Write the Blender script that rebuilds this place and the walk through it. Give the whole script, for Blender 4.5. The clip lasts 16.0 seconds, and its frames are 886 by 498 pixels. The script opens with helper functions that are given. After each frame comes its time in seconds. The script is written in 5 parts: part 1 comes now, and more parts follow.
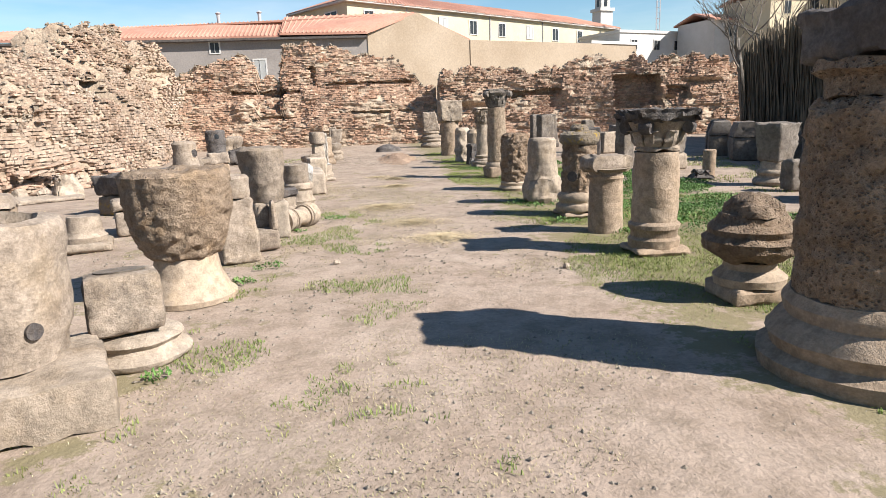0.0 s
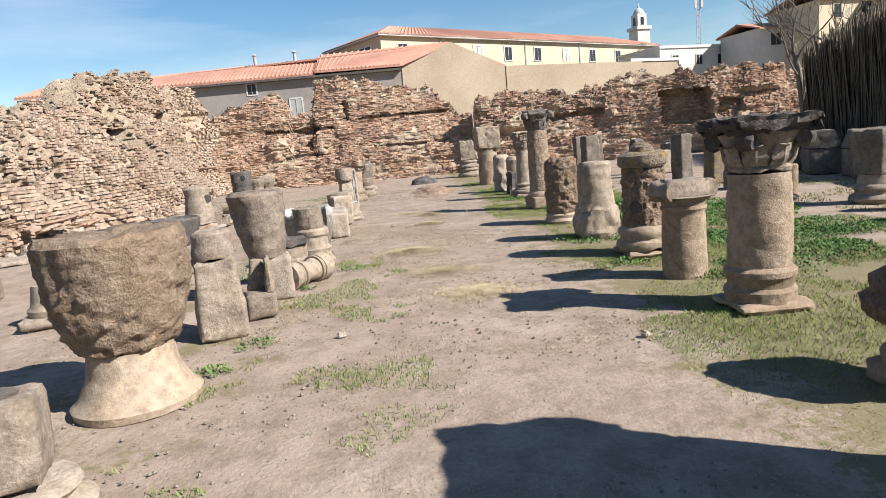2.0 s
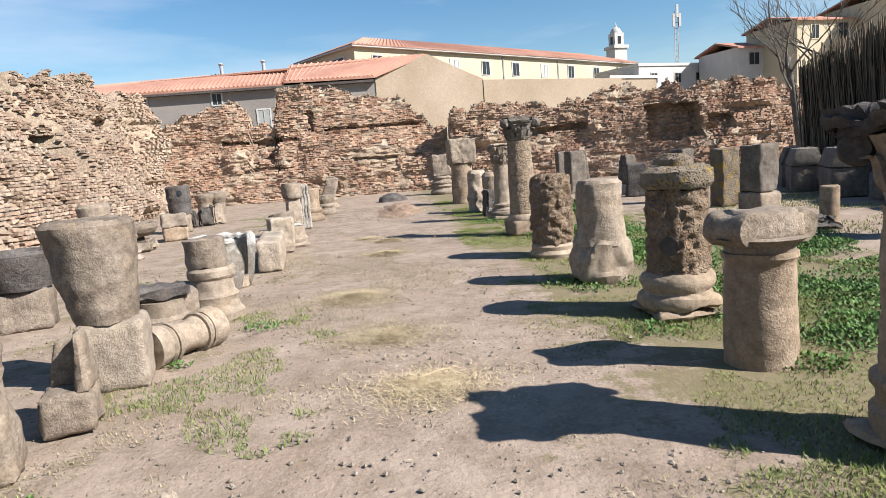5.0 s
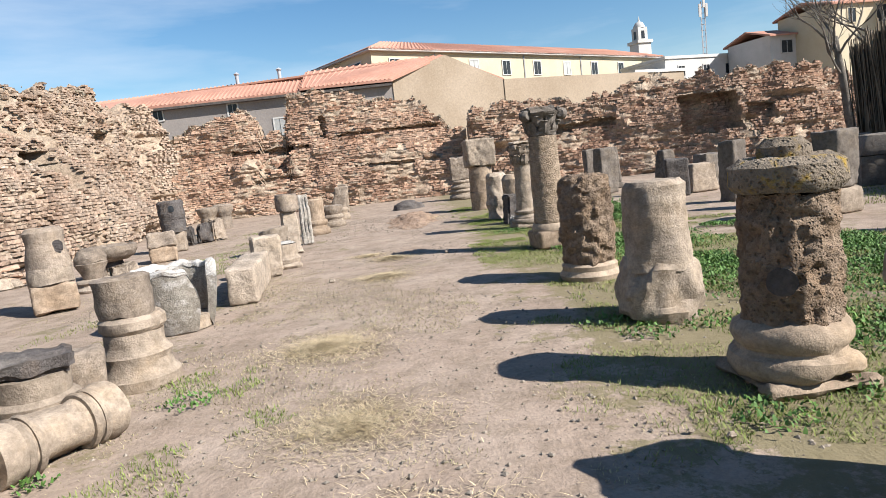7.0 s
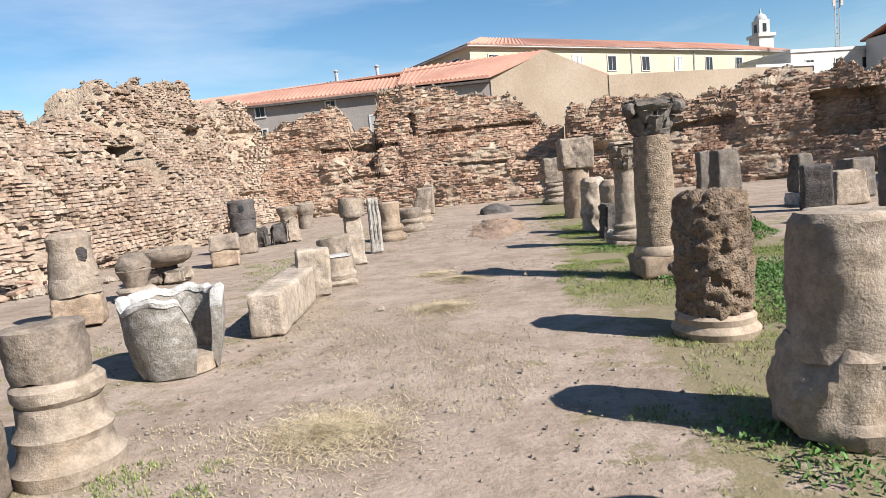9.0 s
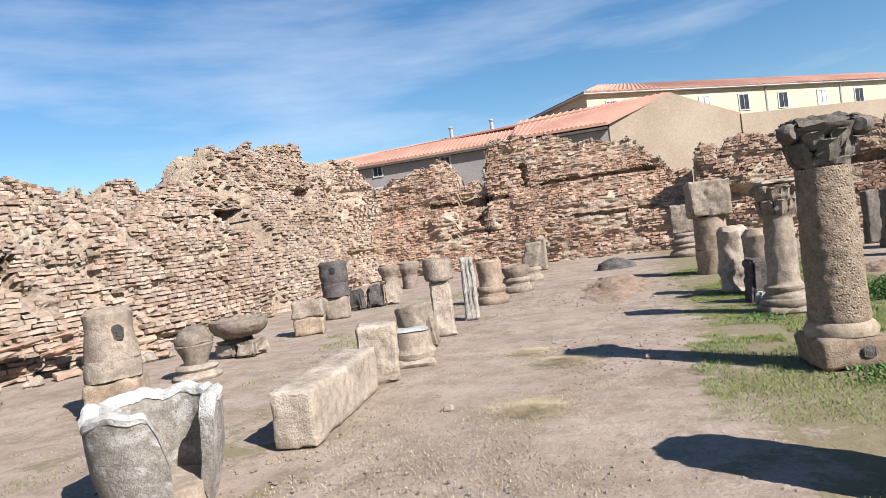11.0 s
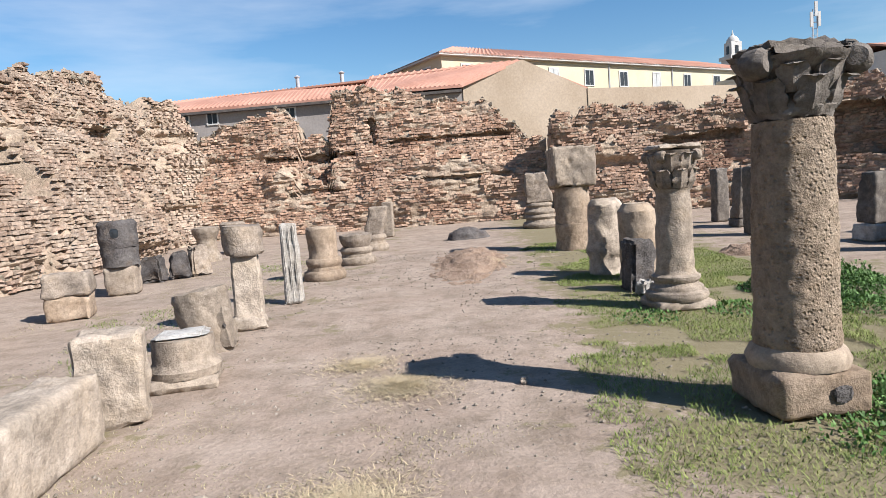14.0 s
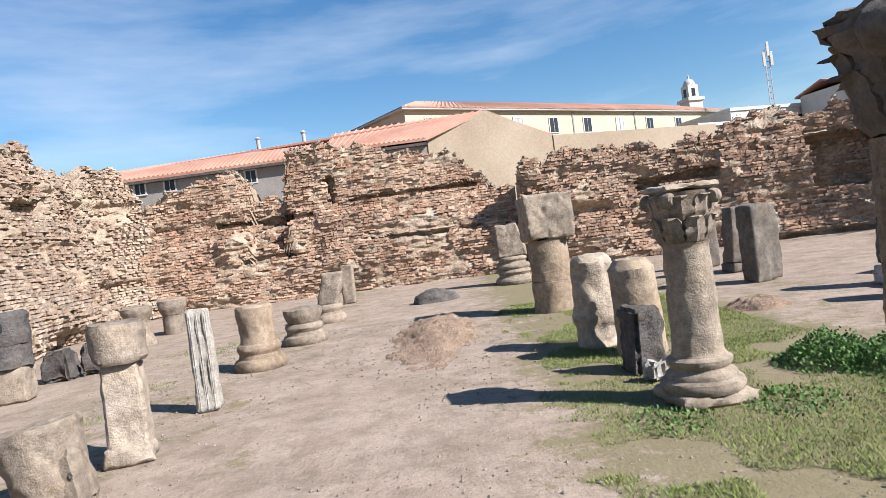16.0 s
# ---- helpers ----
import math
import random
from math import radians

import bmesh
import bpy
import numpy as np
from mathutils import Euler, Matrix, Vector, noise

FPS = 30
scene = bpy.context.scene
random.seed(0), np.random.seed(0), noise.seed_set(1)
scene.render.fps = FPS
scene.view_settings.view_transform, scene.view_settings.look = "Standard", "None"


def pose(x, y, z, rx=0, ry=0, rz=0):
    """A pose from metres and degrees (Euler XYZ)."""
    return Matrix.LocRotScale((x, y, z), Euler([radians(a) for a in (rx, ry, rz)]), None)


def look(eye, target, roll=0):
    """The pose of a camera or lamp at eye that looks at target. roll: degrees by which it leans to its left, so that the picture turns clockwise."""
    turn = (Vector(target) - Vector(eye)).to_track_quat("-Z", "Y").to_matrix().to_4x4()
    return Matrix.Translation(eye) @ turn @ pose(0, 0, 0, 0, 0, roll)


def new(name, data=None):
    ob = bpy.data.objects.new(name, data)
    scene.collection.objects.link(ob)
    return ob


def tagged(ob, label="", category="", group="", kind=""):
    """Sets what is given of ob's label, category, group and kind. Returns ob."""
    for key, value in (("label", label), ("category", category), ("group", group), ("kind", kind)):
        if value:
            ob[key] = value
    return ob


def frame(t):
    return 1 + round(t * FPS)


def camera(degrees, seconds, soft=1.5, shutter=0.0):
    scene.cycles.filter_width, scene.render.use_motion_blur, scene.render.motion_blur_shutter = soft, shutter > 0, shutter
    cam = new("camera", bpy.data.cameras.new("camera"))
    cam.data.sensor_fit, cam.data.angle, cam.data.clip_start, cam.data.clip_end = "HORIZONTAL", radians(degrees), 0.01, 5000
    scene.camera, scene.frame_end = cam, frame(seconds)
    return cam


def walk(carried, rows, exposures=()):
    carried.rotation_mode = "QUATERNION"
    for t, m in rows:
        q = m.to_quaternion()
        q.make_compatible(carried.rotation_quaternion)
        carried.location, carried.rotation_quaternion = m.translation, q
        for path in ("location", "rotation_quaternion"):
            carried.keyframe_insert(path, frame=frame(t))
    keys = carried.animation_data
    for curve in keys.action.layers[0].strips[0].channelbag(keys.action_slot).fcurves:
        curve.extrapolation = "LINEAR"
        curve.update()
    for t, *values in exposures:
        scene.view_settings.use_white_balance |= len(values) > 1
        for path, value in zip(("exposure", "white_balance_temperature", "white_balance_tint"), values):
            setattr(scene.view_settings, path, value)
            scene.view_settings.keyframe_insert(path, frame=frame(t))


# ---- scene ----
cam = camera(69.8, 16.0, soft=0.8)
PATH = [
    (0, (-1.217, -1.571, 1.549), (-0.994, 0.372, 1.132), -2.1),
    (0.5, (-1.103, -1.189, 1.53), (-1.005, 0.777, 1.175), -4.9),
    (1, (-1.071, -0.868, 1.508), (-0.853, 1.087, 1.143), -3.9),
    (1.5, (-1.033, -0.395, 1.507), (-0.799, 1.56, 1.155), -4.4),
    (2, (-0.922, 0.009, 1.512), (-0.832, 1.982, 1.191), -5.3),
    (2.5, (-0.969, 0.507, 1.473), (-0.833, 2.485, 1.206), -3.6),
    (3, (-0.874, 0.899, 1.468), (-0.764, 2.869, 1.14), -5.3),
    (3.5, (-0.762, 1.283, 1.449), (-0.602, 3.245, 1.098), -3.8),
    (4, (-0.742, 1.718, 1.49), (-0.55, 3.69, 1.22), -2.5),
    (4.2, (-0.706, 1.84, 1.46), (-0.532, 3.813, 1.186), -4.4),
    (6.3, (-0.193, 3.614, 1.404), (-0.036, 5.586, 1.108), -4.6),
    (6.5, (-0.159, 3.787, 1.394), (-0.009, 5.753, 1.058), -5.0),
    (7, (-0.137, 4.149, 1.381), (-0.052, 6.131, 1.122), -6.5),
    (7.5, (0.048, 4.622, 1.377), (-0.039, 6.609, 1.164), -7.8),
    (8, (0.141, 4.981, 1.355), (-0.014, 6.956, 1.08), -6.6),
    (8.2, (0.12, 5.157, 1.385), (-0.056, 7.131, 1.12), -6.1),
    (10.3, (0.377, 6.932, 1.443), (0.031, 8.901, 1.398), -7.1),
    (10.5, (0.383, 7.112, 1.425), (-0.057, 9.063, 1.442), -7.6),
    (11, (0.338, 7.542, 1.426), (-0.234, 9.458, 1.401), -7.1),
    (11.5, (0.155, 7.833, 1.437), (-0.804, 9.588, 1.41), -6.5),
    (12, (0.146, 8.201, 1.477), (-1.036, 9.814, 1.515), -6.6),
    (12.5, (0.114, 8.547, 1.437), (-0.99, 10.214, 1.405), -5.1),
    (13, (0.004, 8.94, 1.435), (-0.778, 10.778, 1.342), -4.1),
    (13.5, (0.08, 9.388, 1.407), (-0.29, 11.348, 1.267), -5.1),
    (14, (0.116, 9.802, 1.42), (-0.004, 11.789, 1.227), -4.4),
    (14.5, (0.113, 10.235, 1.445), (0.164, 12.233, 1.365), -6.6),
    (15, (0.259, 10.687, 1.481), (0.254, 12.687, 1.428), -7.9),
    (15.5, (0.343, 11.092, 1.482), (0.366, 13.09, 1.408), -7.3),
    (16, (0.318, 11.519, 1.508), (0.291, 13.519, 1.472), -7.6),
]
walk(cam, [(t, look(e, g, r)) for t, e, g, r in PATH], [(0, 1.34, 6500, 11), (1.5, 1.15, 6450, 11), (4, 1.18, 6400, 11), (8, 1.18, 6350, 11), (11, 1.16, 6200, 12), (11.6, 1.0, 6150, 12), (12.5, 0.9, 6150, 12), (13.3, 0.95, 6150, 12), (14.5, 1.20, 6150, 12), (16, 1.22, 6150, 12)])

# ---- light ----
SUN_EL, SUN_AZ = radians(38.5), math.atan2(0.86, -0.50)
world = bpy.data.worlds.new("sky")
scene.world = world
world.use_nodes = True
wn, wl = world.node_tree.nodes, world.node_tree.links
sky = wn.new("ShaderNodeTexSky")
sky.sky_type, sky.sun_disc = "NISHITA", False
sky.sun_elevation, sky.sun_rotation = SUN_EL, SUN_AZ
sky.air_density, sky.dust_density, sky.ozone_density = 1.15, 0.0, 2.5
# thin streaks of high cloud
wco = wn.new("ShaderNodeTexCoord")
wmap = wn.new("ShaderNodeMapping")
wmap.inputs["Scale"].default_value = (1.6, 1.6, 9.0)
wmap.inputs["Rotation"].default_value = (0.08, -0.1, 0.3)
wno = wn.new("ShaderNodeTexNoise")
wno.inputs["Scale"].default_value, wno.inputs["Detail"].default_value, wno.inputs["Roughness"].default_value = 1.7, 6, 0.55
wra = wn.new("ShaderNodeValToRGB")
wra.color_ramp.elements[0].position, wra.color_ramp.elements[1].position = 0.44, 0.82
wra.color_ramp.elements[1].color = (0.42, 0.42, 0.42, 1)
wmx = wn.new("ShaderNodeMixRGB")
wmx.inputs[2].default_value = (11.5, 12.2, 13.0, 1)
wl.new(wco.outputs["Generated"], wmap.inputs["Vector"])
wl.new(wmap.outputs["Vector"], wno.inputs["Vector"])
wl.new(wno.outputs["Fac"], wra.inputs["Fac"])
wl.new(wra.outputs["Color"], wmx.inputs[0])
whs = wn.new("ShaderNodeHueSaturation")
whs.inputs["Saturation"].default_value, whs.inputs["Value"].default_value = 1.26, 1.52
wl.new(sky.outputs["Color"], whs.inputs["Color"])
wl.new(whs.outputs["Color"], wmx.inputs[1])
wl.new(wmx.outputs["Color"], wn["Background"].inputs["Color"])
wn["Background"].inputs["Strength"].default_value = 0.0375
lamp = bpy.data.lights.new("sun", "SUN")
lamp.energy, lamp.angle, lamp.color = 5.0, radians(0.55), (1.0, 0.96, 0.9)
sun = new("sun", lamp)
sun.matrix_world = look((30, -20, 26), (30 - 0.86 * math.cos(SUN_EL), -20 + 0.50 * math.cos(SUN_EL), 26 - math.sin(SUN_EL)))


# ---- materials ----
def stone(name, a, b, dark=None, scale=3.0, bump=0.5, rough=0.9, island=0.0, rnd=0.12, fine=60.0, pits=0.0, moss=None, warm=None, tone=0.62):
    """Weathered mineral surface: two tones in blotches, fine grain, stains, relief."""
    a, b, dark = (c and tuple(q * tone for q in c) for c in (a, b, dark))
    m = bpy.data.materials.new(name)
    m.use_nodes = True
    n, l = m.node_tree.nodes, m.node_tree.links
    bs = n["Principled BSDF"]
    bs.inputs["Roughness"].default_value = rough
    bs.inputs["Specular IOR Level"].default_value = 0.2
    geo = n.new("ShaderNodeNewGeometry")
    def tex(s, d, r=0.6):
        t = n.new("ShaderNodeTexNoise")
        t.inputs["Scale"].default_value, t.inputs["Detail"].default_value, t.inputs["Roughness"].default_value = s, d, r
        l.new(geo.outputs["Position"], t.inputs["Vector"])
        return t
    def ramp(src, p0, p1, c0, c1):
        r = n.new("ShaderNodeValToRGB")
        r.color_ramp.elements[0].position, r.color_ramp.elements[1].position = p0, p1
        r.color_ramp.elements[0].color, r.color_ramp.elements[1].color = (*c0, 1), (*c1, 1)
        l.new(src, r.inputs["Fac"])
        return r.outputs["Color"]
    def mix(fac, c1, c2, kind="MIX"):
        x = n.new("ShaderNodeMixRGB")
        x.blend_type = kind
        for sock, v in zip((0, 1, 2), (fac, c1, c2)):
            if isinstance(v, (int, float)):
                x.inputs[sock].default_value = v
            elif isinstance(v, tuple):
                x.inputs[sock].default_value = (*v, 1)
            else:
                l.new(v, x.inputs[sock])
        return x.outputs["Color"]
    big, grain = tex(scale, 5), tex(fine, 4, 0.7)
    col = ramp(big.outputs["Fac"], 0.35, 0.65, a, b)
    if dark:
        st = tex(scale * 0.45, 7, 0.7)
        col = mix(ramp(st.outputs["Fac"], 0.5, 0.68, (0, 0, 0), (0.85, 0.85, 0.85)), col, dark)
    if warm:
        wt = tex(scale * 1.1, 6, 0.68)
        col = mix(ramp(wt.outputs["Fac"], 0.5, 0.7, (0, 0, 0), (0.6, 0.6, 0.6)), col, tuple(q * tone for q in warm))
        pt = tex(scale * 5, 6, 0.7)
        col = mix(1.0, col, ramp(pt.outputs["Fac"], 0.36, 0.6, (0.72, 0.71, 0.7), (1.12, 1.12, 1.11)), "MULTIPLY")
    if moss:
        ms = tex(scale * 2.2, 5, 0.65)
        col = mix(ramp(ms.outputs["Fac"], 0.53, 0.62, (0, 0, 0), (1, 1, 1)), col, moss)
    col = mix(1.0, col, ramp(grain.outputs["Fac"], 0.25, 0.75, (0.82, 0.82, 0.82), (1.15, 1.15, 1.15)), "MULTIPLY")
    inf = n.new("ShaderNodeObjectInfo")
    col = mix(1.0, col, ramp(inf.outputs["Random"], 0, 1, (1 - rnd,) * 3, (1 + rnd,) * 3), "MULTIPLY")
    if island:
        col = mix(1.0, col, ramp(geo.outputs["Random Per Island"], 0, 1, (1 - island,) * 3, (1 + island, 1 + island * 0.9, 1 + island * 0.8)), "MULTIPLY")
    l.new(col, bs.inputs["Base Color"])
    height = grain.outputs["Fac"]
    mid = tex(scale * 6, 6, 0.65)
    add = n.new("ShaderNodeMath")
    add.operation = "MULTIPLY_ADD"
    add.inputs[1].default_value = 2.6
    l.new(mid.outputs["Fac"], add.inputs[0])
    l.new(height, add.inputs[2])
    height = add.outputs[0]
    if pits:
        vo = n.new("ShaderNodeTexVoronoi")
        vo.inputs["Scale"].default_value = pits
        l.new(geo.outputs["Position"], vo.inputs["Vector"])
        pr = ramp(vo.outputs["Distance"], 0.0, 0.35, (0, 0, 0), (3, 3, 3))
        ad2 = n.new("ShaderNodeMath")
        l.new(pr, ad2.inputs[0])
        l.new(height, ad2.inputs[1])
        height = ad2.outputs[0]
    bu = n.new("ShaderNodeBump")
    bu.inputs["Strength"].default_value, bu.inputs["Distance"].default_value = bump, 0.02
    l.new(height, bu.inputs["Height"])
    l.new(bu.outputs["Normal"], bs.inputs["Normal"])
    return m


LIME = stone("limestone", (0.375, 0.3, 0.23), (0.49, 0.4, 0.31), (0.24, 0.195, 0.155), 2.5, 0.38, warm=(0.42, 0.31, 0.2))
GREY = stone("grey_stone", (0.315, 0.25, 0.195), (0.44, 0.36, 0.285), (0.19, 0.155, 0.125), 3.0, 0.42, warm=(0.36, 0.27, 0.18))
# own tone of the dark stones; also painted shade in sockets and holes
BASALT_AND_SHADE = stone("dark_stone_and_shade", (0.12, 0.105, 0.1), (0.2, 0.18, 0.165), (0.08, 0.07, 0.07), 4.0, 0.6, warm=(0.19, 0.14, 0.1))
SAND = stone("sandstone", (0.4, 0.295, 0.205), (0.51, 0.395, 0.29), (0.28, 0.205, 0.145), 2.5, 0.4, warm=(0.44, 0.31, 0.2))
HEWN = stone("hewn_sandstone", (0.36, 0.26, 0.18), (0.45, 0.34, 0.245), (0.25, 0.18, 0.125), 3.0, 0.8, warm=(0.46, 0.3, 0.16))
SANDROUGH = stone("pitted_sandstone", (0.33, 0.235, 0.16), (0.45, 0.335, 0.24), (0.22, 0.155, 0.11), 3.5, 1.0, pits=38, warm=(0.4, 0.25, 0.14))
PALE = stone("pale_stone", (0.46, 0.375, 0.29), (0.57, 0.475, 0.38), (0.34, 0.285, 0.225), 2.2, 0.5, warm=(0.5, 0.39, 0.27))
MARBLE = stone("white_marble", (0.5, 0.465, 0.42), (0.68, 0.65, 0.6), (0.38, 0.34, 0.295), 2.5, 0.35, 0.7, tone=0.6, warm=(0.5, 0.42, 0.33))
PLASTERLIME = stone("smooth_tan_stone", (0.45, 0.345, 0.25), (0.52, 0.415, 0.31), (0.37, 0.28, 0.2), 2.0, 0.3, warm=(0.52, 0.37, 0.22))
MOSSY = stone("mossy_stone", (0.28, 0.22, 0.16), (0.38, 0.31, 0.23), (0.2, 0.165, 0.12), 3.0, 0.9, moss=(0.3, 0.2, 0.045), pits=34)
BRICKRED = stone("red_brick", (0.43, 0.265, 0.18), (0.56, 0.395, 0.29), (0.3, 0.18, 0.125), 0.9, 0.8, island=0.24, warm=(0.58, 0.44, 0.34), tone=0.84)
BRICKTAN = stone("tan_brick", (0.47, 0.345, 0.255), (0.6, 0.485, 0.385), (0.37, 0.245, 0.175), 0.9, 0.8, island=0.2, warm=(0.5, 0.31, 0.22), tone=0.66)
CORE = stone("mortar_rubble", (0.37, 0.28, 0.2), (0.5, 0.4, 0.3), (0.26, 0.19, 0.135), 1.6, 1.0, fine=25, warm=(0.48, 0.32, 0.23), tone=0.74)
EARTHTOP = stone("dry_grassy_rubble", (0.37, 0.305, 0.23), (0.5, 0.42, 0.33), (0.24, 0.215, 0.14), 1.4, 1.0, fine=18, tone=0.54)
CREAM = stone("cream_render", (0.62, 0.53, 0.36), (0.67, 0.58, 0.42), None, 0.5, 0.1, rnd=0.02, tone=0.7)
WHITEW = stone("white_render", (0.6, 0.58, 0.54), (0.68, 0.66, 0.62), (0.5, 0.475, 0.44), 0.4, 0.1, rnd=0.03, tone=0.7)
GREYWALL = stone("grey_render", (0.36, 0.32, 0.29), (0.43, 0.385, 0.35), (0.31, 0.275, 0.25), 0.3, 0.2, rnd=0.02, fine=8)
BROWNWALL = stone("brown_render", (0.4, 0.315, 0.225), (0.46, 0.37, 0.275), (0.35, 0.27, 0.19), 0.25, 0.3, rnd=0.02, fine=6, tone=0.7)
TILE = stone("terracotta_tile", (0.54, 0.27, 0.19), (0.62, 0.345, 0.255), (0.44, 0.22, 0.155), 0.4, 0.3, rnd=0.08, fine=6, tone=0.64)
# window panes and openings; also painted shade of one socket
GLASS_AND_SHADE = stone("dark_window_and_shade", (0.04, 0.045, 0.05), (0.06, 0.065, 0.07), None, 1, 0.0, 0.15)
SHUTTER = stone("grey_shutter", (0.4, 0.4, 0.38), (0.48, 0.48, 0.46), None, 1, 0.1, 0.6, tone=0.78)
METAL = stone("galvanised_metal", (0.36, 0.36, 0.37), (0.46, 0.46, 0.47), None, 3, 0.1, 0.5, tone=0.78)
BARK = stone("pale_bark", (0.2, 0.17, 0.14), (0.3, 0.27, 0.23), (0.12, 0.1, 0.08), 4, 0.8)
REED = stone("dry_reed", (0.17, 0.135, 0.095), (0.27, 0.22, 0.155), (0.08, 0.065, 0.05), 1.2, 0.6, island=0.4)
STRAW = stone("straw", (0.36, 0.285, 0.17), (0.5, 0.41, 0.27), None, 6, 0.1, island=0.3, tone=0.95)
GRASS = stone("grass_blade", (0.115, 0.155, 0.035), (0.2, 0.225, 0.07), (0.24, 0.24, 0.1), 1.5, 0.0, 0.7, island=0.35, tone=1.0)
TUFT = stone("fresh_grass_blade", (0.1, 0.15, 0.03), (0.2, 0.24, 0.07), (0.26, 0.23, 0.1), 1.2, 0.0, 0.7, island=0.35, tone=1.0)
WEED = stone("weed_leaf", (0.06, 0.13, 0.03), (0.12, 0.22, 0.055), None, 3, 0.0, 0.6, island=0.35, tone=0.9)
DRY = stone("dry_grass_blade", (0.34, 0.29, 0.17), (0.44, 0.38, 0.24), (0.22, 0.22, 0.1), 1.5, 0.0, 0.8, island=0.3, tone=0.8)
PEBBLE = stone("pebble", (0.24, 0.2, 0.155), (0.42, 0.365, 0.3), None, 20, 0.3, island=0.2, tone=0.68)
SOIL = stone("turned_earth", (0.4, 0.27, 0.185), (0.5, 0.36, 0.26), (0.32, 0.21, 0.14), 6, 1.0)


def ground_material():
    """Trodden pale earth with a worn cover of thin grass on either side of the path."""
    m = stone("trodden_earth", (0.4, 0.303, 0.232), (0.485, 0.383, 0.302), (0.33, 0.255, 0.195), 1.3, 0.45, 1.0, rnd=0, fine=36)
    n, l = m.node_tree.nodes, m.node_tree.links
    bs = n["Principled BSDF"]
    old = bs.inputs["Base Color"].links[0].from_socket
    geo = n.new("ShaderNodeNewGeometry")
    sep = n.new("ShaderNodeSeparateXYZ")
    l.new(geo.outputs["Position"], sep.inputs[0])
    no = n.new("ShaderNodeTexNoise")
    no.inputs["Scale"].default_value, no.inputs["Detail"].default_value, no.inputs["Roughness"].default_value = 1.5, 9, 0.78
    l.new(geo.outputs["Position"], no.inputs["Vector"])
    band = n.new("ShaderNodeFloatCurve")
    mr = n.new("ShaderNodeMapRange")
    mr.inputs["From Min"].default_value, mr.inputs["From Max"].default_value = -10, 10
    l.new(sep.outputs["X"], mr.inputs["Value"])
    cu = band.mapping.curves[0]
    cu.points[0].location, cu.points[1].location = (0, 0.3), (1, 0.36)
    for x, y in ((0.3, 0.4), (0.36, 0.44), (0.42, 0.36), (0.5, 0.34), (0.54, 0.44), (0.58, 0.56), (0.62, 0.61), (0.68, 0.57), (0.74, 0.44)):
        cu.points.new(x, y)
    band.mapping.update()
    l.new(mr.outputs["Result"], band.inputs["Value"])
    ad = n.new("ShaderNodeMath")
    l.new(no.outputs["Fac"], ad.inputs[0])
    l.new(band.outputs["Value"], ad.inputs[1])
    ra = n.new("ShaderNodeValToRGB")
    ra.color_ramp.elements[0].position, ra.color_ramp.elements[1].position = 0.95, 1.22
    ra.color_ramp.elements[1].color = (0.8, 0.8, 0.8, 1)
    l.new(ad.outputs[0], ra.inputs["Fac"])
    mx = n.new("ShaderNodeMixRGB")
    mx.inputs[2].default_value = (0.15, 0.128, 0.066, 1)
    l.new(ra.outputs["Color"], mx.inputs[0])
    mo = n.new("ShaderNodeTexNoise")
    mo.inputs["Scale"].default_value, mo.inputs["Detail"].default_value, mo.inputs["Roughness"].default_value = 3.2, 8, 0.72
    l.new(geo.outputs["Position"], mo.inputs["Vector"])
    mr2 = n.new("ShaderNodeValToRGB")
    mr2.color_ramp.elements[0].position, mr2.color_ramp.elements[1].position = 0.36, 0.56
    mr2.color_ramp.elements[0].color, mr2.color_ramp.elements[1].color = (0.74, 0.73, 0.7, 1), (1.04, 1.04, 1.04, 1)
    l.new(mo.outputs["Fac"], mr2.inputs["Fac"])
    mm = n.new("ShaderNodeMixRGB")
    mm.blend_type = "MULTIPLY"
    mm.inputs[0].default_value = 1.0
    l.new(old, mm.inputs[1])
    l.new(mr2.outputs["Color"], mm.inputs[2])
    l.new(mm.outputs["Color"], mx.inputs[1])
    l.new(mx.outputs["Color"], bs.inputs["Base Color"])
    return m


VATSTONE = stone("lime_crusted_stone", (0.34, 0.3, 0.25), (0.42, 0.38, 0.32), (0.28, 0.245, 0.2), 3.0, 0.4, moss=(0.36, 0.335, 0.3), warm=(0.36, 0.28, 0.2))
VATRIM = stone("crusted_white_lime", (0.56, 0.52, 0.47), (0.72, 0.69, 0.64), (0.42, 0.37, 0.31), 6.0, 0.5, tone=0.66)
PALEMARBLE = stone("weathered_white_marble", (0.5, 0.46, 0.41), (0.62, 0.58, 0.52), (0.4, 0.35, 0.29), 3.0, 0.35, warm=(0.52, 0.43, 0.33))
PITTED = stone("finely_pitted_sandstone", (0.4, 0.3, 0.21), (0.5, 0.39, 0.285), (0.3, 0.22, 0.155), 2.5, 0.75, pits=30, warm=(0.44, 0.31, 0.19))
# grey stone with shade put into its colour, for surfaces that lie dark
SHADEGREY = stone("shaded_grey_stone", (0.2, 0.17, 0.145), (0.29, 0.25, 0.21), (0.13, 0.11, 0.095), 2.5, 0.45, warm=(0.25, 0.19, 0.13))
GROUND = ground_material()


# ---- mesh helpers ----
def fbm(p, s=1.0, octaves=3):
    v, a, f = 0.0, 1.0, s
    for _ in range(octaves):
        v += a * noise.noise(Vector(p) * f)
        a, f = a * 0.5, f * 2.1
    return v


